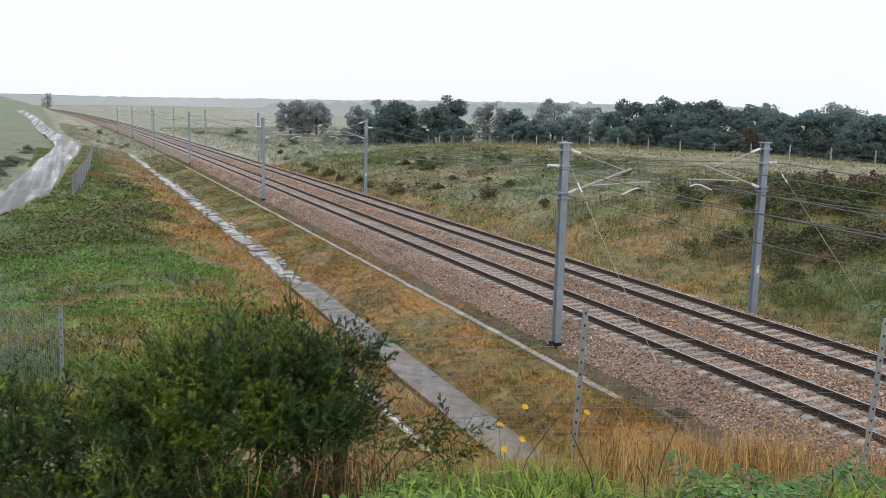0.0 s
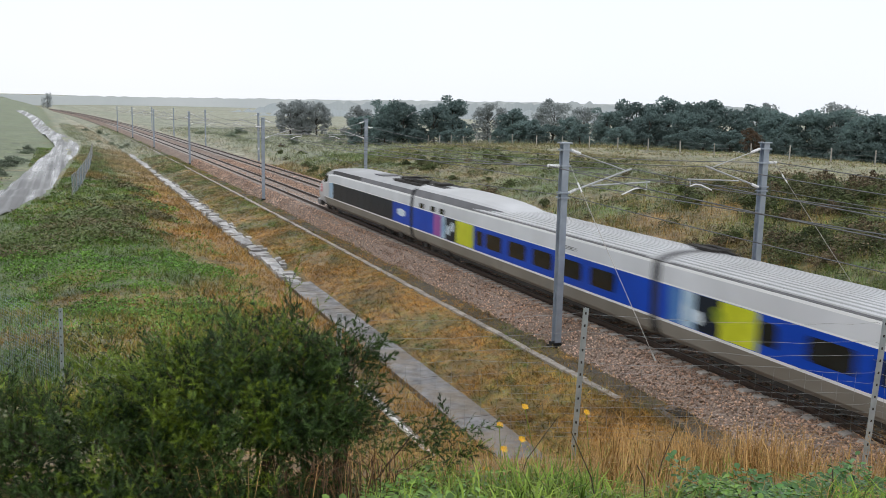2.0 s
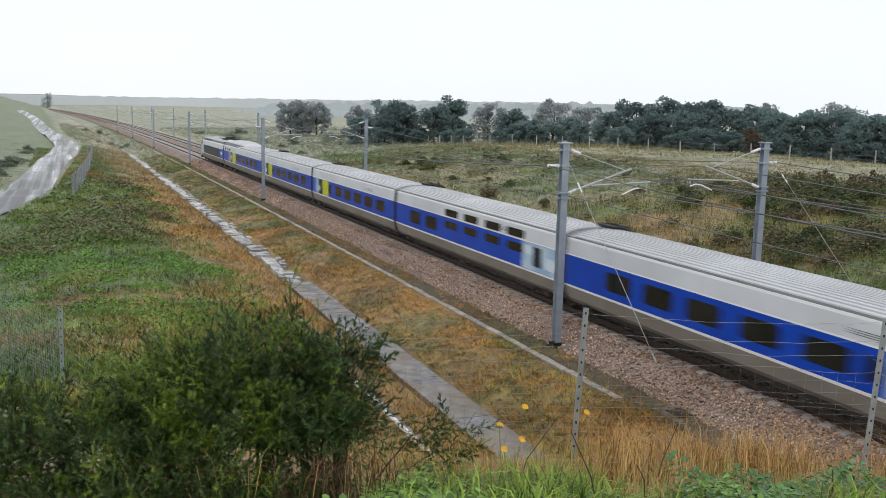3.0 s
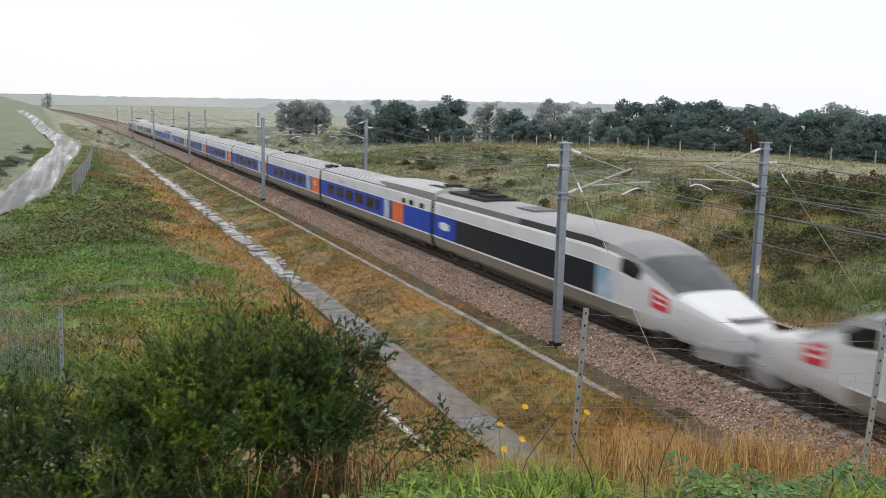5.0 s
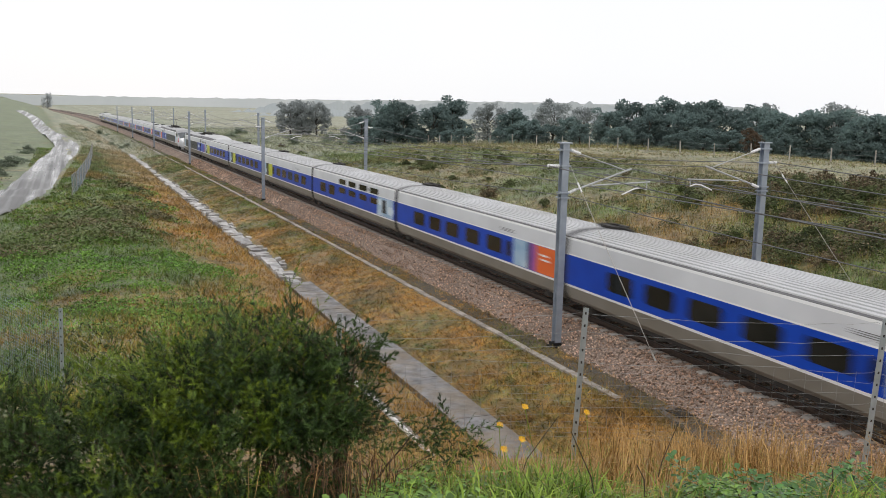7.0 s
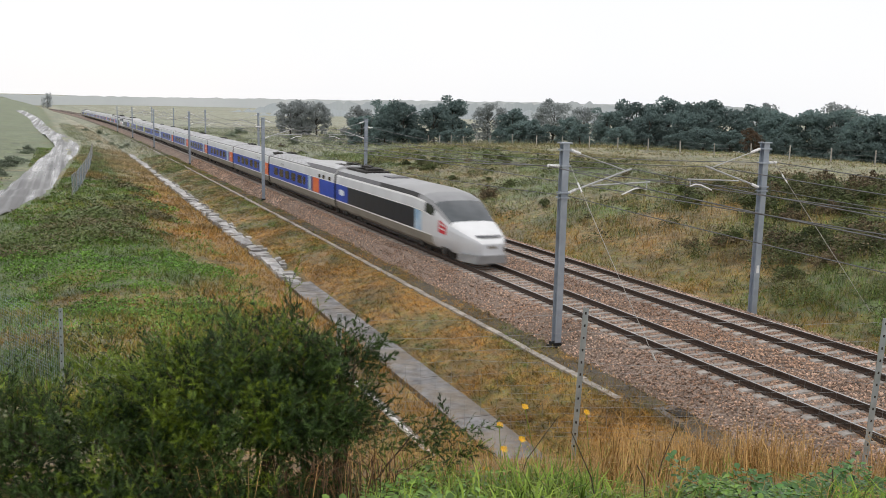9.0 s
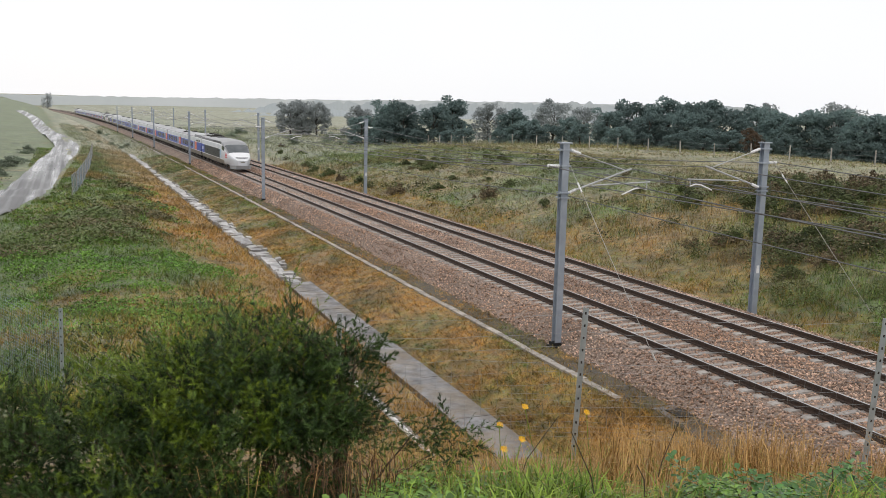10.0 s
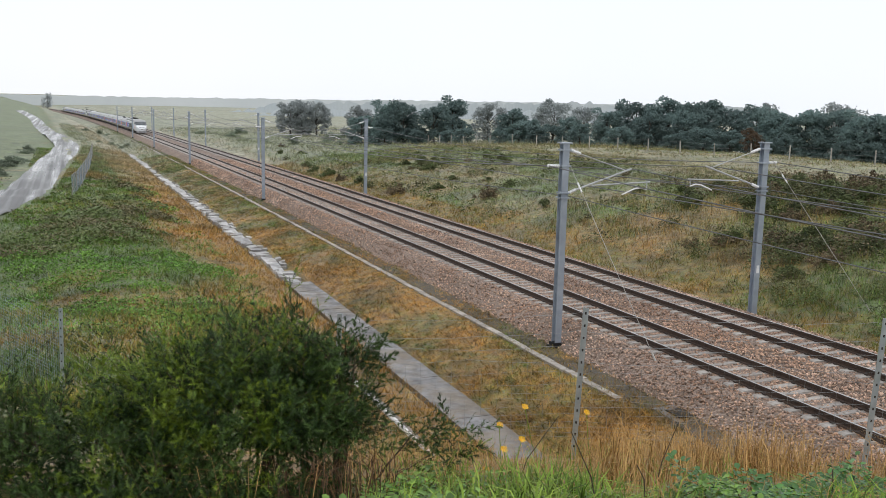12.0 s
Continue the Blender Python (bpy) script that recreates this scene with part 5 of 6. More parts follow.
spots += [(rs.uniform(19, 35), rs.uniform(41, 56), rs.uniform(1.0, 2.0)) for _ in range(34)] + [(rs.uniform(14, 20), rs.uniform(32, 40), rs.uniform(0.8, 1.4)) for _ in range(16)] + [(rs.uniform(12, 26), rs.uniform(58, 100), rs.uniform(0.5, 1.1)) for _ in range(14)]
for i, (u, y, s) in enumerate(spots):
    kind = SHRUBS[i % 4]
    z = float(ground_z(np.array([u]), np.array([y]))[0])
    m = Matrix.Translation((u + track_x(y), y, z)) @ Matrix.Rotation(rs.uniform(0, 6.28), 4, "Z") @ Matrix.Diagonal((s * rs.uniform(0.9, 1.4), s, s * rs.uniform(0.7, 0.95), 1))
    ob = kind if i < 4 else copy_thing(kind, m @ Matrix.Diagonal((*(1 / k for k in kind.scale), 1)))
    if i < 4:
        ob.matrix_world = m
    tagged(ob, "small brown heath bush on the rough bank" if i % 4 == 2 else "small dark green bush on the rough bank", "bush", "shrubs")


far_spots = [(-10.8, 283, 2.0), (-7.4, 273, 1.9), (-6.5, 255, 1.2), (-6.1, 193, 1.1), (-7.4, 190, 1.3), (-9.0, 196, 1.4), (-11, 200, 1.0), (-25.5, 112, 1.6), (-24.5, 118, 1.8), (-24, 124, 2.0), (-23.6, 130, 1.9), (-24.6, 106, 1.4),
             (-23, 150, 1.8), (-23, 158, 1.8), (20, 190, 1.6), (25, 186, 2.0), (30, 178, 2.2), (27, 160, 1.6), (33, 172, 1.8), (18, 214, 2.4), (14, 235, 2.2), (24, 240, 3.2), (36, 196, 3.4), (42, 205, 3.0), (29, 205, 2.6), (22, 172, 1.8)]
for i, (u, y, s) in enumerate(far_spots):
    z = float(ground_z(np.array([u]), np.array([y]))[0])
    m = Matrix.Translation((u + track_x(y), y, z)) @ Matrix.Rotation(rs.uniform(0, 6.28), 4, "Z") @ Matrix.Diagonal((s * rs.uniform(0.9, 1.5), s, s * rs.uniform(0.5, 0.8), 1))
    kind = FAR_SHRUBS[i % 2]
    ob = kind if i < 2 else copy_thing(kind, m @ Matrix.Diagonal((*(1 / k for k in kind.scale), 1)))
    if i < 2:
        ob.matrix_world = m
    tagged(ob, "green bush paled with haze in the low meadow", "bush", "meadow bushes")


# ---- far distance ----
def ridge(name, label, m, x0, x1, y, base, tops, lumps, seed):
    rng = np.random.default_rng(seed)
    xs = np.linspace(x0, x1, 240)
    top = np.interp(xs, np.linspace(x0, x1, len(tops)), tops)
    top = top + lumps * np.abs(soft_noise(xs / 9.0, xs * 0, seed)) + lumps * 0.6 * soft_noise(xs / 3.5, xs * 0, seed + 1)
    v = [(float(a), y, base) for a in xs] + [(float(a), y + 8, float(b)) for a, b in zip(xs, top)] + [(float(a), y + 60, base) for a in xs]
    n = len(xs)
    f = [(r * n + i, r * n + i + 1, r * n + n + i + 1, r * n + n + i) for r in (0, 1) for i in range(n - 1)]
    return tagged(mesh_ob(name, v, f, m), label, "distant hills", kind="structure")


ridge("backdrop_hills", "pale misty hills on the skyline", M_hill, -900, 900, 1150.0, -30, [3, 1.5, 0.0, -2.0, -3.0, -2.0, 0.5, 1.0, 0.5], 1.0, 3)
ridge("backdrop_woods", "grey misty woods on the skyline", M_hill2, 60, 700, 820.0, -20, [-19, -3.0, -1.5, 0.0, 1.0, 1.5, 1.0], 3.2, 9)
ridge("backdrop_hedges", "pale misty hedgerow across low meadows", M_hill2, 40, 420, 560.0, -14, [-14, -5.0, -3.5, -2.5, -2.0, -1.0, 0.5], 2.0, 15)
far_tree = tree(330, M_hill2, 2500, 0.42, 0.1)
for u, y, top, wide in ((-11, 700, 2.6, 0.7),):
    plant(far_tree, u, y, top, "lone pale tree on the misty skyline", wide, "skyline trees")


# ---- fences ----
def steel_post(h):
    p = empty("fence_post")
    prof = g_join(g_box(-0.026, 0.026, -0.003, 0.003, -0.35, h), g_box(-0.003, 0.003, 0.003, 0.032, -0.35, h), g_box(-0.026, -0.020, 0.003, 0.014, -0.35, h), g_box(0.020, 0.026, 0.003, 0.014, -0.35, h))
    part("stake", prof, M_fence, p, "galvanised T-section stake")
    for i in range(int(h / 0.12)):
        z = h - 0.05 - i * 0.12
        part("slot", g_box(-0.008, 0.008, -0.0042, -0.0032, z - 0.012, z + 0.012), M_under, p)
    return p


def foot(x, y):
    return float(ground_z(np.array([x - track_x(y)]), np.array([y]))[0])


FENCE = [(-20.6, 16.8, 4.95), (-18.07, 13.75, 4.19), (-16.6, 11.2, 3.7), (-15.37, 9.0, 5.02), (-13.4, 7.5, 5.29), (-10.78, 6.44, 5.26), (-8.2, 5.4, 4.6)]
post0 = tagged(steel_post(1.45), "slotted galvanised steel fence post in the grass", "fence post", "railway fence posts")
for i, (x, y, top) in enumerate(FENCE):
    m = Matrix.Translation((x, y, top - 1.45)) @ Matrix.Rotation(radians(-22), 4, "Z") @ Matrix.Rotation(radians((-1.6, 1.0, 2.0, 1.5, 2.2, 2.6, -1)[i]), 4, "Y")
    if i:
        copy_thing(post0, m)
    else:
        post0.matrix_world = m
brace = tagged(empty("fence_brace"), "pale worn brace slanting down from a fence post", "fence brace")
part("tube", g_tube([(-15.34, 8.97, 4.47), (-14.95, 8.67, 4.06), (-14.50, 8.34, 3.60)], 0.026, 8), M_white, brace)
part("clamp", g_tube([(-15.37, 8.99, 4.50), (-15.31, 8.95, 4.43)], 0.036, 8), M_fence, brace)
mesh = tagged(empty("wire_fence"), "sagging galvanised wire mesh railway fence", "wire fence")
LEVELS = [1.40, 1.22, 1.06, 0.92, 0.80, 0.70, 0.61, 0.53, 0.46, 0.39, 0.33, 0.27, 0.21, 0.15]
rw = random.Random(12)
for i in range(len(FENCE) - 1):
    a, b = Vector(FENCE[i]), Vector(FENCE[i + 1])
    for lv in LEVELS:
        pts = []
        for j in range(13):
            t = j / 12
            p = a.lerp(b, t) - Vector((0, 0, 1.45 - lv + (0.05 * 4 * t * (1 - t) if lv > 1.1 else 0.02 * math.sin(t * 9 + lv * 20))))
            pts.append(p + Vector((0, 0.02, rw.uniform(-0.008, 0.008))))
        part("line_wire", g_tube(pts, 0.0019 if lv > 0.9 else 0.0013, 3), M_fwire, mesh)
    n = int((b - a).length / 0.15)
    stays = []
    for j in range(1, n):
        p = a.lerp(b, j / n)
        top = p - Vector((0, 0, 1.45 - 0.92))
        stays.append(g_tube([top + Vector((rw.uniform(-0.02, 0.02), 0.02, 0)), p - Vector((0, -0.02, 1.40))], 0.0013, 3))
    tagged(part("mesh_weave", g_join(*stays), M_fwire, mesh), kind="stuff")
    if i < 1:
        # fine netting tied to the older wires
        k = int((b - a).length / 0.05)
        net = [g_tube([a.lerp(b, j / k) + Vector((0, 0.03, -0.16)), a.lerp(b, j / k) + Vector((0, 0.03, -1.42))], 0.0013, 3) for j in range(1, k)]
        net += [g_tube([a + Vector((0, 0.03, -0.16 - 0.05 * j)), b + Vector((0, 0.03, -0.16 - 0.05 * j))], 0.0013, 3) for j in range(26)]
        tagged(part("netting", g_join(*net), M_net, mesh, "bluish grey fine netting"), kind="stuff")

lf = [(-17.7, 78), (-17.3, 81.5), (-17.0, 85.5), (-16.7, 90.5), (-16.35, 96), (-16.0, 102.5), (-15.6, 110), (-15.2, 118.5), (-14.8, 128), (-14.4, 138)]
rp = tagged(empty("fence_post"), "tall pale grey steel fence post beside the road", "fence post", "roadside fence posts")
part("stake", g_join(g_tube([(0, 0, -0.2), (0, 0, 1.75)], 0.035, 6), g_tube([(0, 0, 1.72), (0.12, 0, 1.95)], 0.03, 6)), M_post, rp)
road_mesh = tagged(empty("wire_fence"), "grey-blue steel mesh fence beside the farm road", "wire fence")
rows3 = []
for i, (u, y) in enumerate(lf):
    p = Vector((u + track_x(y), y, foot(u + track_x(y), y)))
    rows3.append(p)
    m = Matrix.Translation(p) @ Matrix.Rotation(radians(8 if i == 0 else 2), 4, "Y")
    if i:
        copy_thing(rp, m)
    else:
        rp.matrix_world = m
for a, b in zip(rows3, rows3[1:]):
    for k in range(17):
        part("line_wire", g_tube([a + Vector((0, 0, 0.1 + k * 0.1)), b + Vector((0, 0, 0.1 + k * 0.1))], 0.011, 3), M_rmesh, road_mesh)
    vs = [g_tube([a.lerp(b, j / 14) + Vector((0, 0, 0.1)), a.lerp(b, j / 14) + Vector((0, 0, 1.7))], 0.008, 3) for j in range(1, 14)]
    tagged(part("mesh_weave", g_join(*vs), M_rmesh, road_mesh), kind="stuff")

wp = tagged(empty("fence_post"), "weathered pale wooden post along the meadow", "fence post", "meadow fence posts")
part("stake", g_tube([(0, 0, -0.3), (0, 0, 0.8), (0.01, 0, 1.5)], 0.075, 7, 0.9), M_post, wp)
field_line = tagged(empty("wire_fence"), "thin wire strung between meadow posts", "wire fence")
prev = None
for i in range(24):
    y = 58 + 4.3 * i
    u = 56.5 - 0.36 * (y - 72.6) if y < 122 else 38.7 - 0.05 * (y - 122)
    p = Vector((u + track_x(y), y, foot(u + track_x(y), y)))
    m = Matrix.Translation(p) @ Matrix.Rotation(rs.uniform(0, 6), 4, "Z") @ Matrix.Rotation(radians(rs.uniform(-3, 3)), 4, "X")
    if i:
        copy_thing(wp, m)
        for z in (0.5, 0.9, 1.35):
            part("line_wire", g_tube([prev + Vector((0, 0, z)), p + Vector((0, 0, z))], 0.008, 3), M_fwire, field_line)
    else:
        wp.matrix_world = m
    prev = p


# ---- foreground plants ----
def needle_shoots(rng, base, way, length, sprigs=11, per=22):
    """Bowed gorse shoots: side sprigs round an axis, each set with short needles. Returns needle corners and the axes."""
    n = len(base)
    way = way / np.linalg.norm(way, axis=1)[:, None]
    side = np.cross(way, rng.normal(0, 1, (n, 3)))
    side /= np.linalg.norm(side, axis=1)[:, None]
    other = np.cross(way, side)
    bow = rng.normal(0, 0.16, (n, 3)) + np.array([0, 0, 0.10])
    f = (np.arange(sprigs) + 1.2) / (sprigs + 0.2)
    root = base[:, None] + (way[:, None] * f[None, :, None] + bow[:, None] * (f ** 2)[None, :, None]) * length[:, None, None]
    ang = np.arange(sprigs)[None] * 2.4 + rng.uniform(0, 6.28, (n, 1))
    out = side[:, None] * np.cos(ang)[..., None] + other[:, None] * np.sin(ang)[..., None]
    lean = np.where(np.arange(sprigs) == sprigs - 1, 0.1, 0.85)[None, :, None]
    sdir = way[:, None] * 0.75 + bow[:, None] * f[None, :, None] + out * lean
    sdir /= np.linalg.norm(sdir, axis=2)[..., None]
    sl = length[:, None] * 0.36 * (1.1 - 0.6 * f)[None] * rng.uniform(0.6, 1.3, (n, sprigs))
    p2 = np.cross(sdir, rng.normal(0, 1, (n, sprigs, 3)))
    p2 /= np.linalg.norm(p2, axis=2)[..., None]
    p3 = np.cross(sdir, p2)
    k = (np.arange(per) + 0.5) / per
    na = np.arange(per)[None, None] * 2.4 + rng.uniform(0, 6.28, (n, sprigs, 1))
    spread = p2[:, :, None] * np.cos(na)[..., None] + p3[:, :, None] * np.sin(na)[..., None]
    foot_at = root[:, :, None] + sdir[:, :, None] * (sl[..., None] * k)[..., None]
    nl = (0.027 * (1 - 0.45 * k)[None, None] * rng.uniform(0.7, 1.3, (n, sprigs, per)))[..., None]
    tip = foot_at + (spread * 0.85 + sdir[:, :, None] * 0.65) * nl
    wide = np.cross(spread, sdir[:, :, None]) * 0.0034
    V = np.stack([foot_at - wide, foot_at + wide, tip], 3).reshape(-1, 3)
    return V, root


def gorse():
    rng = np.random.default_rng(77)
    t = tagged(empty("gorse_bush"), "large dense dark green gorse bush with yellowish shoot tips", "bush")
    # lobes: centre, radius across, radius up, shoots
    lobes = [((-16.90, 5.80, 5.05), 0.72, 0.58, 330), ((-17.85, 5.85, 4.86), 0.78, 0.54, 260), ((-18.6, 6.1, 4.90), 0.8, 0.52, 190), ((-16.46, 5.62, 5.08), 0.36, 0.42, 150), ((-16.68, 6.0, 5.36), 0.40, 0.36, 110),
             ((-17.4, 5.3, 4.72), 0.7, 0.46, 190), ((-16.22, 5.75, 5.42), 0.20, 0.20, 40), ((-17.25, 6.0, 5.22), 0.5, 0.36, 110), ((-17.25, 4.95, 4.62), 0.85, 0.40, 180), ((-16.85, 4.9, 4.58), 0.36, 0.28, 60), ((-16.62, 5.3, 4.60), 0.28, 0.28, 90), ((-17.9, 5.0, 4.5), 0.6, 0.35, 110), ((-18.35, 5.5, 4.55), 0.7, 0.42, 170), ((-17.75, 5.3, 4.5), 0.45, 0.35, 130)]
    B, W = [], []
    for c, r, h, n in lobes:
        d = rng.normal(0, 1, (n, 3))
        d[:, 2] = np.abs(d[:, 2]) * 0.9 - 0.2
        d /= np.linalg.norm(d, axis=1)[:, None]
        B.append(np.array(c) + d * np.array([r, r * 0.75, h]) * rng.uniform(0.3, 0.88, n)[:, None])
        W.append(d * np.array([1, 1, 0.6]) + np.array([0, 0, 0.35]) + rng.normal(0, 0.33, (n, 3)))
    # a thin spray of lone shoots beside the bush
    n = 18
    B.append(np.array([-15.84, 5.40, 5.02]) + rng.normal(0, 1, (n, 3)) * np.array([0.13, 0.08, 0.09]))
    W.append(np.array([0.75, -0.15, 0.2]) + rng.normal(0, 0.45, (n, 3)))
    B, W = np.concatenate(B), np.concatenate(W)
    ln = rng.uniform(0.17, 0.34, len(B)) * np.where(rng.random(len(B)) < 0.14, 1.45, 1.0)
    young = np.exp(-(((B - np.array([-17.32, 6.0, 5.36])) / np.array([0.6, 0.9, 0.42])) ** 2).sum(1))
    gold = rng.random(len(B)) < 0.07 + 0.62 * young
    stems = []
    for which, m, text in ((~gold, M_gorse, "dark green needle foliage"), (gold, M_gorse_tip, "yellow-green young foliage")):
        V, root = needle_shoots(rng, B[which], W[which], ln[which])
        f = tri_mesh("foliage", V, np.arange(len(V)).reshape(-1, 3), m)
        f.parent = t
        f["label"] = text
        b = B[which]
        stems += [g_tube([tuple(b[i]), tuple(root[i, 4]), tuple(root[i, -1])], 0.0035, 3, 0.3) for i in range(0, len(b), 2)]
    for c, r, h, _ in lobes:
        for j in range(7):
            q = np.array(c) + rng.normal(0, 0.3, 3) * np.array([r, r * 0.7, h])
            stems.append(g_tube([(c[0] + rng.uniform(-0.1, 0.1), c[1], 4.3), tuple((np.array([c[0], c[1], 4.6]) + q) / 2), tuple(q)], 0.014, 5, 0.35))
    stems += [g_tube([(-16.2, 5.5, 4.5), (-16.0, 5.45, 4.85), (-15.85, 5.4, 5.05)], 0.010, 5, 0.4), g_tube([(-16.3, 5.45, 4.5), (-16.05, 5.4, 4.75), (-15.7, 5.35, 4.95)], 0.008, 5, 0.4)]
    part("branch_work", g_join(*stems), M_twig, t, "brown woody stems")
    dead = []
    for _ in range(150):
        a, b = rng.uniform(4.9, 5.9), rng.uniform(-0.95, -0.25)
        x, y = EYE.x + a * AHEAD.x + b * ASIDE.x, a * AHEAD.y + b * ASIDE.y
        z = foot(x, y)
        g, l = rng.normal(0, 0.09, 2), rng.uniform(0.12, 0.38)
        dead.append(g_tube([(x, y, z - 0.03), (x + g[0] * 0.4, y + g[1] * 0.4, z + l * 0.7), (x + g[0] * 1.5, y + g[1], z + l)], 0.0035, 3, 0.4))
    tagged(part("dead_twig_litter", g_join(*dead), M_dead, t, "bare reddish brown dead twigs"), kind="stuff")
    return t


gorse()


def near_grass(name, label, n, b0, b1, a0, a1, h0, h1, w, lean, seed, m):
    """Grass on the embankment, by distance ahead of and aside from the standing place."""
    rng = np.random.default_rng(seed)
    a, b = rng.uniform(a0, a1, n), rng.uniform(b0, b1, n)
    x, y = EYE.x + a * AHEAD.x + b * ASIDE.x, a * AHEAD.y + b * ASIDE.y
    g = rough(x, y, 0.7, seed)
    keep = rng.random(n) < 0.38 + 1.2 * g
    x, y, g = x[keep], y[keep], g[keep]
    n = len(x)
    P = np.stack([x, y, ground_z(x - 0.5 * BEND * y * y, y) - 0.02], 1)
    h = rng.uniform(h0, h1, n) * (1 + 0.5 * g)
    V, F, _ = blades(P, h, np.full(n, w) * rng.uniform(0.6, 1.4, n), lean, rng)
    return tagged(tri_mesh(name, V, F, m), label, "grass", kind="stuff")


near_grass("straw_grass", "tall dry straw-coloured grass along the fence", 9000, 1.2, 6.5, 5.6, 8.4, 0.15, 0.52, 0.006, 0.8, 51, M_straw)
near_grass("straw_grass", "dry straw-coloured grass down the slope", 9500, 2.2, 9.0, 8.4, 12.5, 0.15, 0.48, 0.006, 0.7, 52, M_straw)
near_grass("straw_grass", "sparse dead straw stems around the wildflowers", 2600, -0.9, 1.4, 5.2, 8.0, 0.15, 0.42, 0.004, 1.1, 56, M_straw)
near_grass("straw_grass", "dead straw stems beside the gorse", 700, -1.6, 0.2, 4.8, 7.0, 0.2, 0.5, 0.004, 1.2, 55, M_straw)
near_grass("straw_grass", "bent dead stems among the green grass", 900, 0.2, 3.0, 4.4, 5.8, 0.15, 0.38, 0.004, 1.4, 58, M_straw)
near_grass("green_grass", "fresh green grass at the foot of the view", 7500, -0.45, 3.4, 3.8, 5.8, 0.10, 0.30, 0.012, 1.3, 53, M_blade)
near_grass("green_grass", "green grass blades among the straw", 3600, -1.0, 5.5, 5.4, 8.5, 0.10, 0.26, 0.0045, 0.8, 54, M_blade)


def broad_plants(name, label, n, b0, b1, a0, a1, size, lift, seed, m):
    """Clumps of folded oval leaves."""
    rng = np.random.default_rng(seed)
    a, b = rng.uniform(a0, a1, n), rng.uniform(b0, b1, n)
    x, y = EYE.x + a * AHEAD.x + b * ASIDE.x, a * AHEAD.y + b * ASIDE.y
    g = rough(x, y, 0.5, seed)
    keep = g > -0.15
    x, y, g = x[keep], y[keep], g[keep]
    n = len(x)
    z = ground_z(x - 0.5 * BEND * y * y, y) + rng.uniform(0.02, 1, n) * lift * (0.5 + g)
    P = np.stack([x, y, z], 1)
    t = rng.uniform(0, 6.28, n)
    up = rng.uniform(-0.2, 0.8, n)
    A = np.stack([np.cos(t), np.sin(t), up], 1)
    A /= np.linalg.norm(A, axis=1)[:, None]
    B = np.stack([-np.sin(t), np.cos(t), rng.normal(0, 0.25, n)], 1)
    N = np.cross(A, B)
    s = (size * rng.uniform(0.5, 1.3, n))[:, None]
    V = np.stack([P, P + A * s * 0.35 + B * s * 0.34 + N * s * 0.10, P + A * s * 0.75 + B * s * 0.26 + N * s * 0.05, P + A * s * 1.1 - N * s * 0.15, P + A * s * 0.75 - B * s * 0.26 + N * s * 0.05,
                  P + A * s * 0.35 - B * s * 0.34 + N * s * 0.10, P + A * s * 0.5 - N * s * 0.03], 1).reshape(-1, 3)
    o = (np.arange(n) * 7)[:, None, None]
    F = (o + np.array([(0, 1, 6), (1, 2, 6), (2, 3, 6), (3, 4, 6), (4, 5, 6), (5, 0, 6)])[None]).reshape(-1, 3)
    return tagged(tri_mesh(name, V, F, m), label, "plants", kind="stuff")


broad_plants("broadleaf_weeds", "low light green weeds with small leaves", 6500, -0.45, 1.9, 3.9, 5.5, 0.042, 0.20, 61, M_leaf)
broad_plants("broadleaf_weeds", "a few broad pale green leaves in the grass", 420, -0.9, 0.5, 4.2, 5.1, 0.06, 0.12, 62, M_leaf)
broad_plants("bramble_leaves", "glossy dark green bramble leaves", 5500, 1.45, 3.1, 4.2, 5.6, 0.045, 0.32, 63, M_bramble)


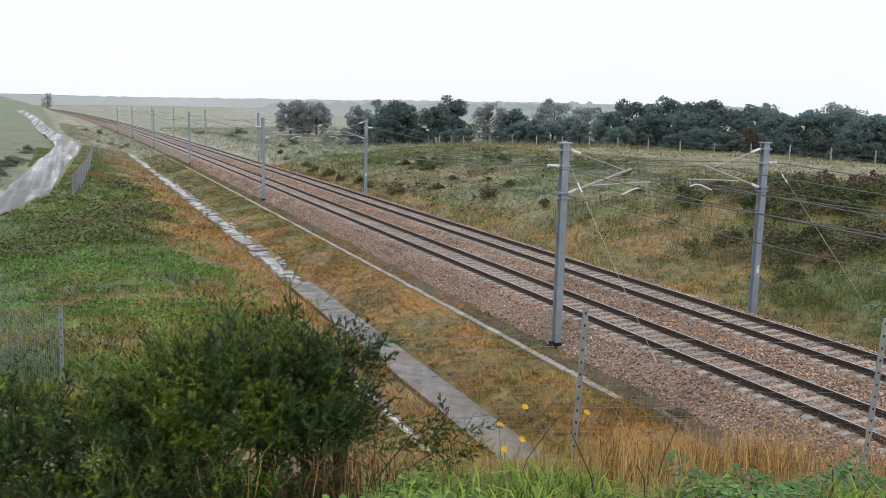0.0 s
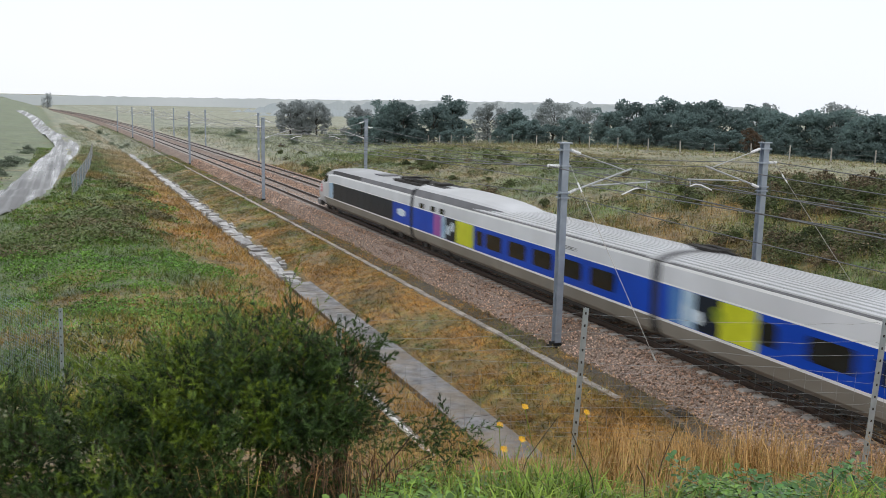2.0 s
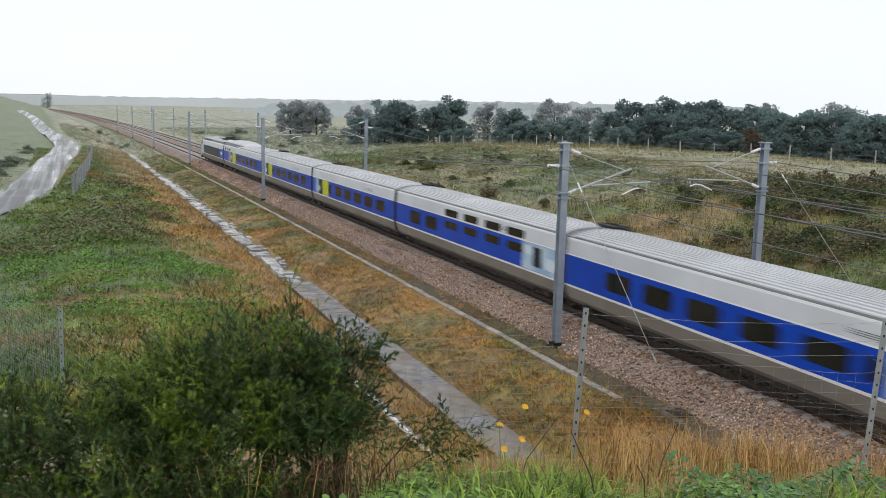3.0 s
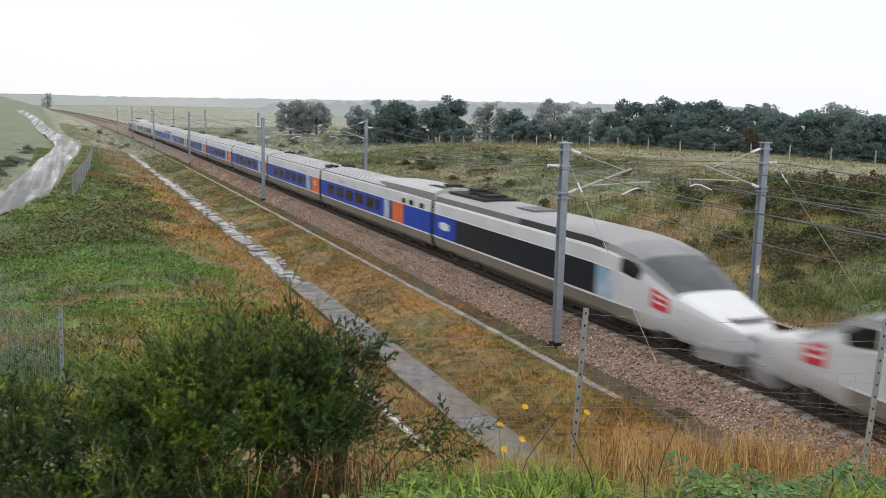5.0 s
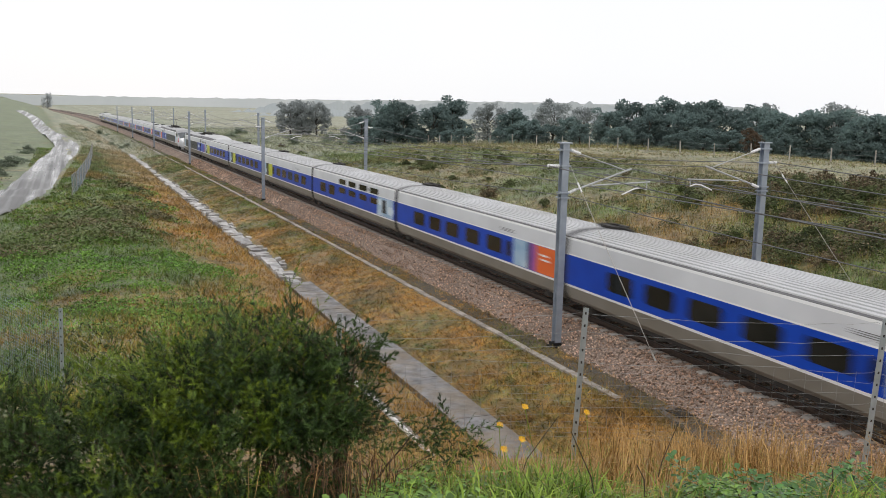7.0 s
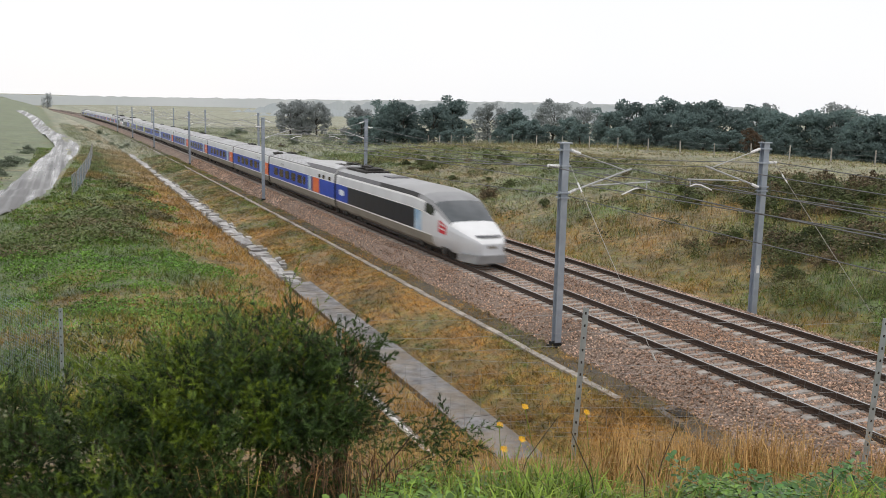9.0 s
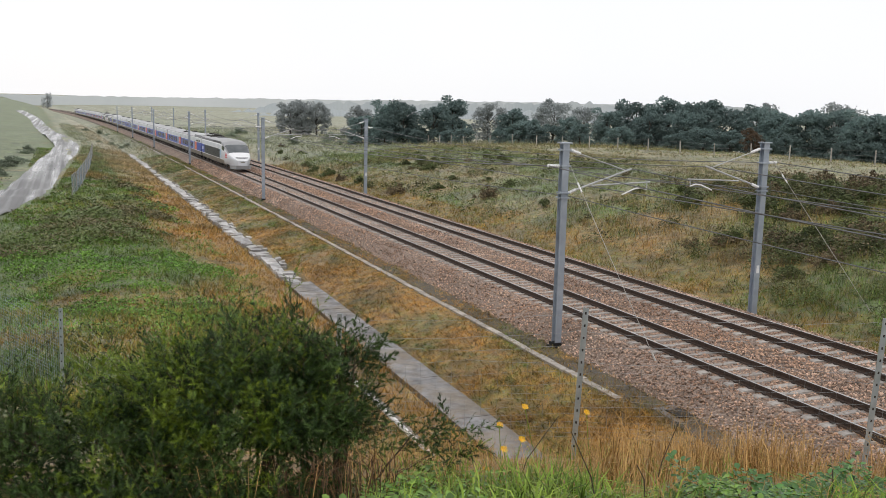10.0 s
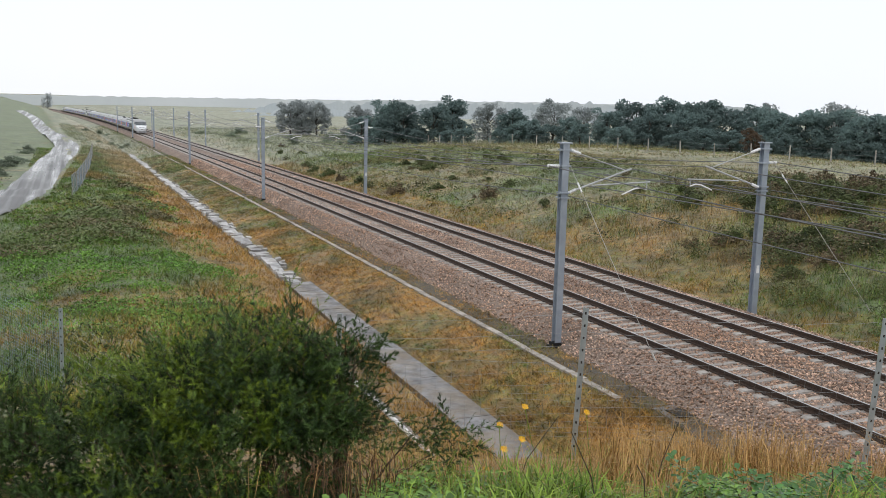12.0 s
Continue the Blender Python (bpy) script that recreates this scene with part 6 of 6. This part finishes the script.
def wildflower(x, y, z, lean):
    f = tagged(empty("wildflower", Matrix.Translation((x, y, z))), "yellow dandelion-like flower on a thin stem", "flower", "yellow wildflowers")
    low = foot(x + lean * 0.4, y) - z
    part("stem", g_tube([(lean * 0.4, 0, low), (lean * 0.15, 0, low * 0.5), (0, 0, 0)], 0.003, 4), M_blade, f)
    v, q = [(0, 0, 0.006)], []
    for i in range(14):
        t = i * 2 * math.pi / 14
        o = len(v)
        r = 0.024 + 0.004 * (i % 2)
        v += [(0.008 * math.cos(t - 0.2), 0.008 * math.sin(t - 0.2), 0.003), (r * math.cos(t - 0.17), r * math.sin(t - 0.17), 0.010 + 0.003 * (i % 3)), (r * math.cos(t + 0.17), r * math.sin(t + 0.17), 0.010), (0.008 * math.cos(t + 0.2), 0.008 * math.sin(t + 0.2), 0.003)]
        q += [(o, o + 1, o + 2, o + 3), (0, o, o + 3)]
    h = part("flower_head", Geo(v, q), M_petal, f)
    h.matrix_local = Matrix.Rotation(radians(38), 4, "X")


for x, y, z, l in ((-14.72, 6.0, 4.94, 0.5), (-14.97, 5.54, 4.88, -0.3), (-15.17, 5.41, 4.88, 0.2), (-14.9, 6.05, 4.80, 0.1), (-14.0, 6.3, 4.72, 0.2), (-15.35, 5.3, 4.80, 0.2)):
    wildflower(x, y, z, l)
rk = random.Random(4)
for i in range(9):
    b, a = rk.uniform(0.2, 4.2), rk.uniform(4.6, 6.6)
    x, y = EYE.x + a * AHEAD.x + b * ASIDE.x, a * AHEAD.y + b * ASIDE.y
    z = foot(x, y)
    l = rk.uniform(-0.35, 0.35)
    st = tagged(empty("dead_stalk"), "thin dark dead plant stalk", "stalk", "dead stalks")
    part("stem", g_tube([(x, y, z), (x + l * 0.3, y, z + 0.25), (x + l, y, z + rk.uniform(0.3, 0.55))], 0.005, 4, 0.5), M_twig, st)

# ---- sleepers: the nearer ones single, the rest joined ----
one_sleeper = mesh_of("sleeper", SLEEPER.v, SLEEPER.f, M_sleeper)
clip_geo = g_join(*[g_box(s * 0.755 + e * 0.115 - 0.03, s * 0.755 + e * 0.115 + 0.03, -0.05, 0.05, -0.172, -0.13) for s in (-1, 1) for e in (-1, 1)])
for tr, u0 in ((track_near, 0.0), (track_far, FAR)):
    for i in range(145):
        y = 13.0 + 0.6 * i
        s = new("sleeper", one_sleeper)
        s.parent = tr
        p = at(u0, y)
        s.matrix_world = Matrix.Translation(p) @ Matrix.Rotation(-BEND * y, 4, "Z")
    far_sl = g_join(*[g_moved(SLEEPER, Matrix.Translation(at(u0, 13.0 + 0.6 * i))) for i in range(145, 560)])
    tagged(part("sleepers", far_sl, M_sleeper, tr), kind="stuff")
    clips = g_join(*[g_moved(clip_geo, Matrix.Translation(at(u0, 13.0 + 0.6 * i))) for i in range(110)])
    tagged(part("rail_clips", clips, M_clip, tr), kind="stuff")


motions()
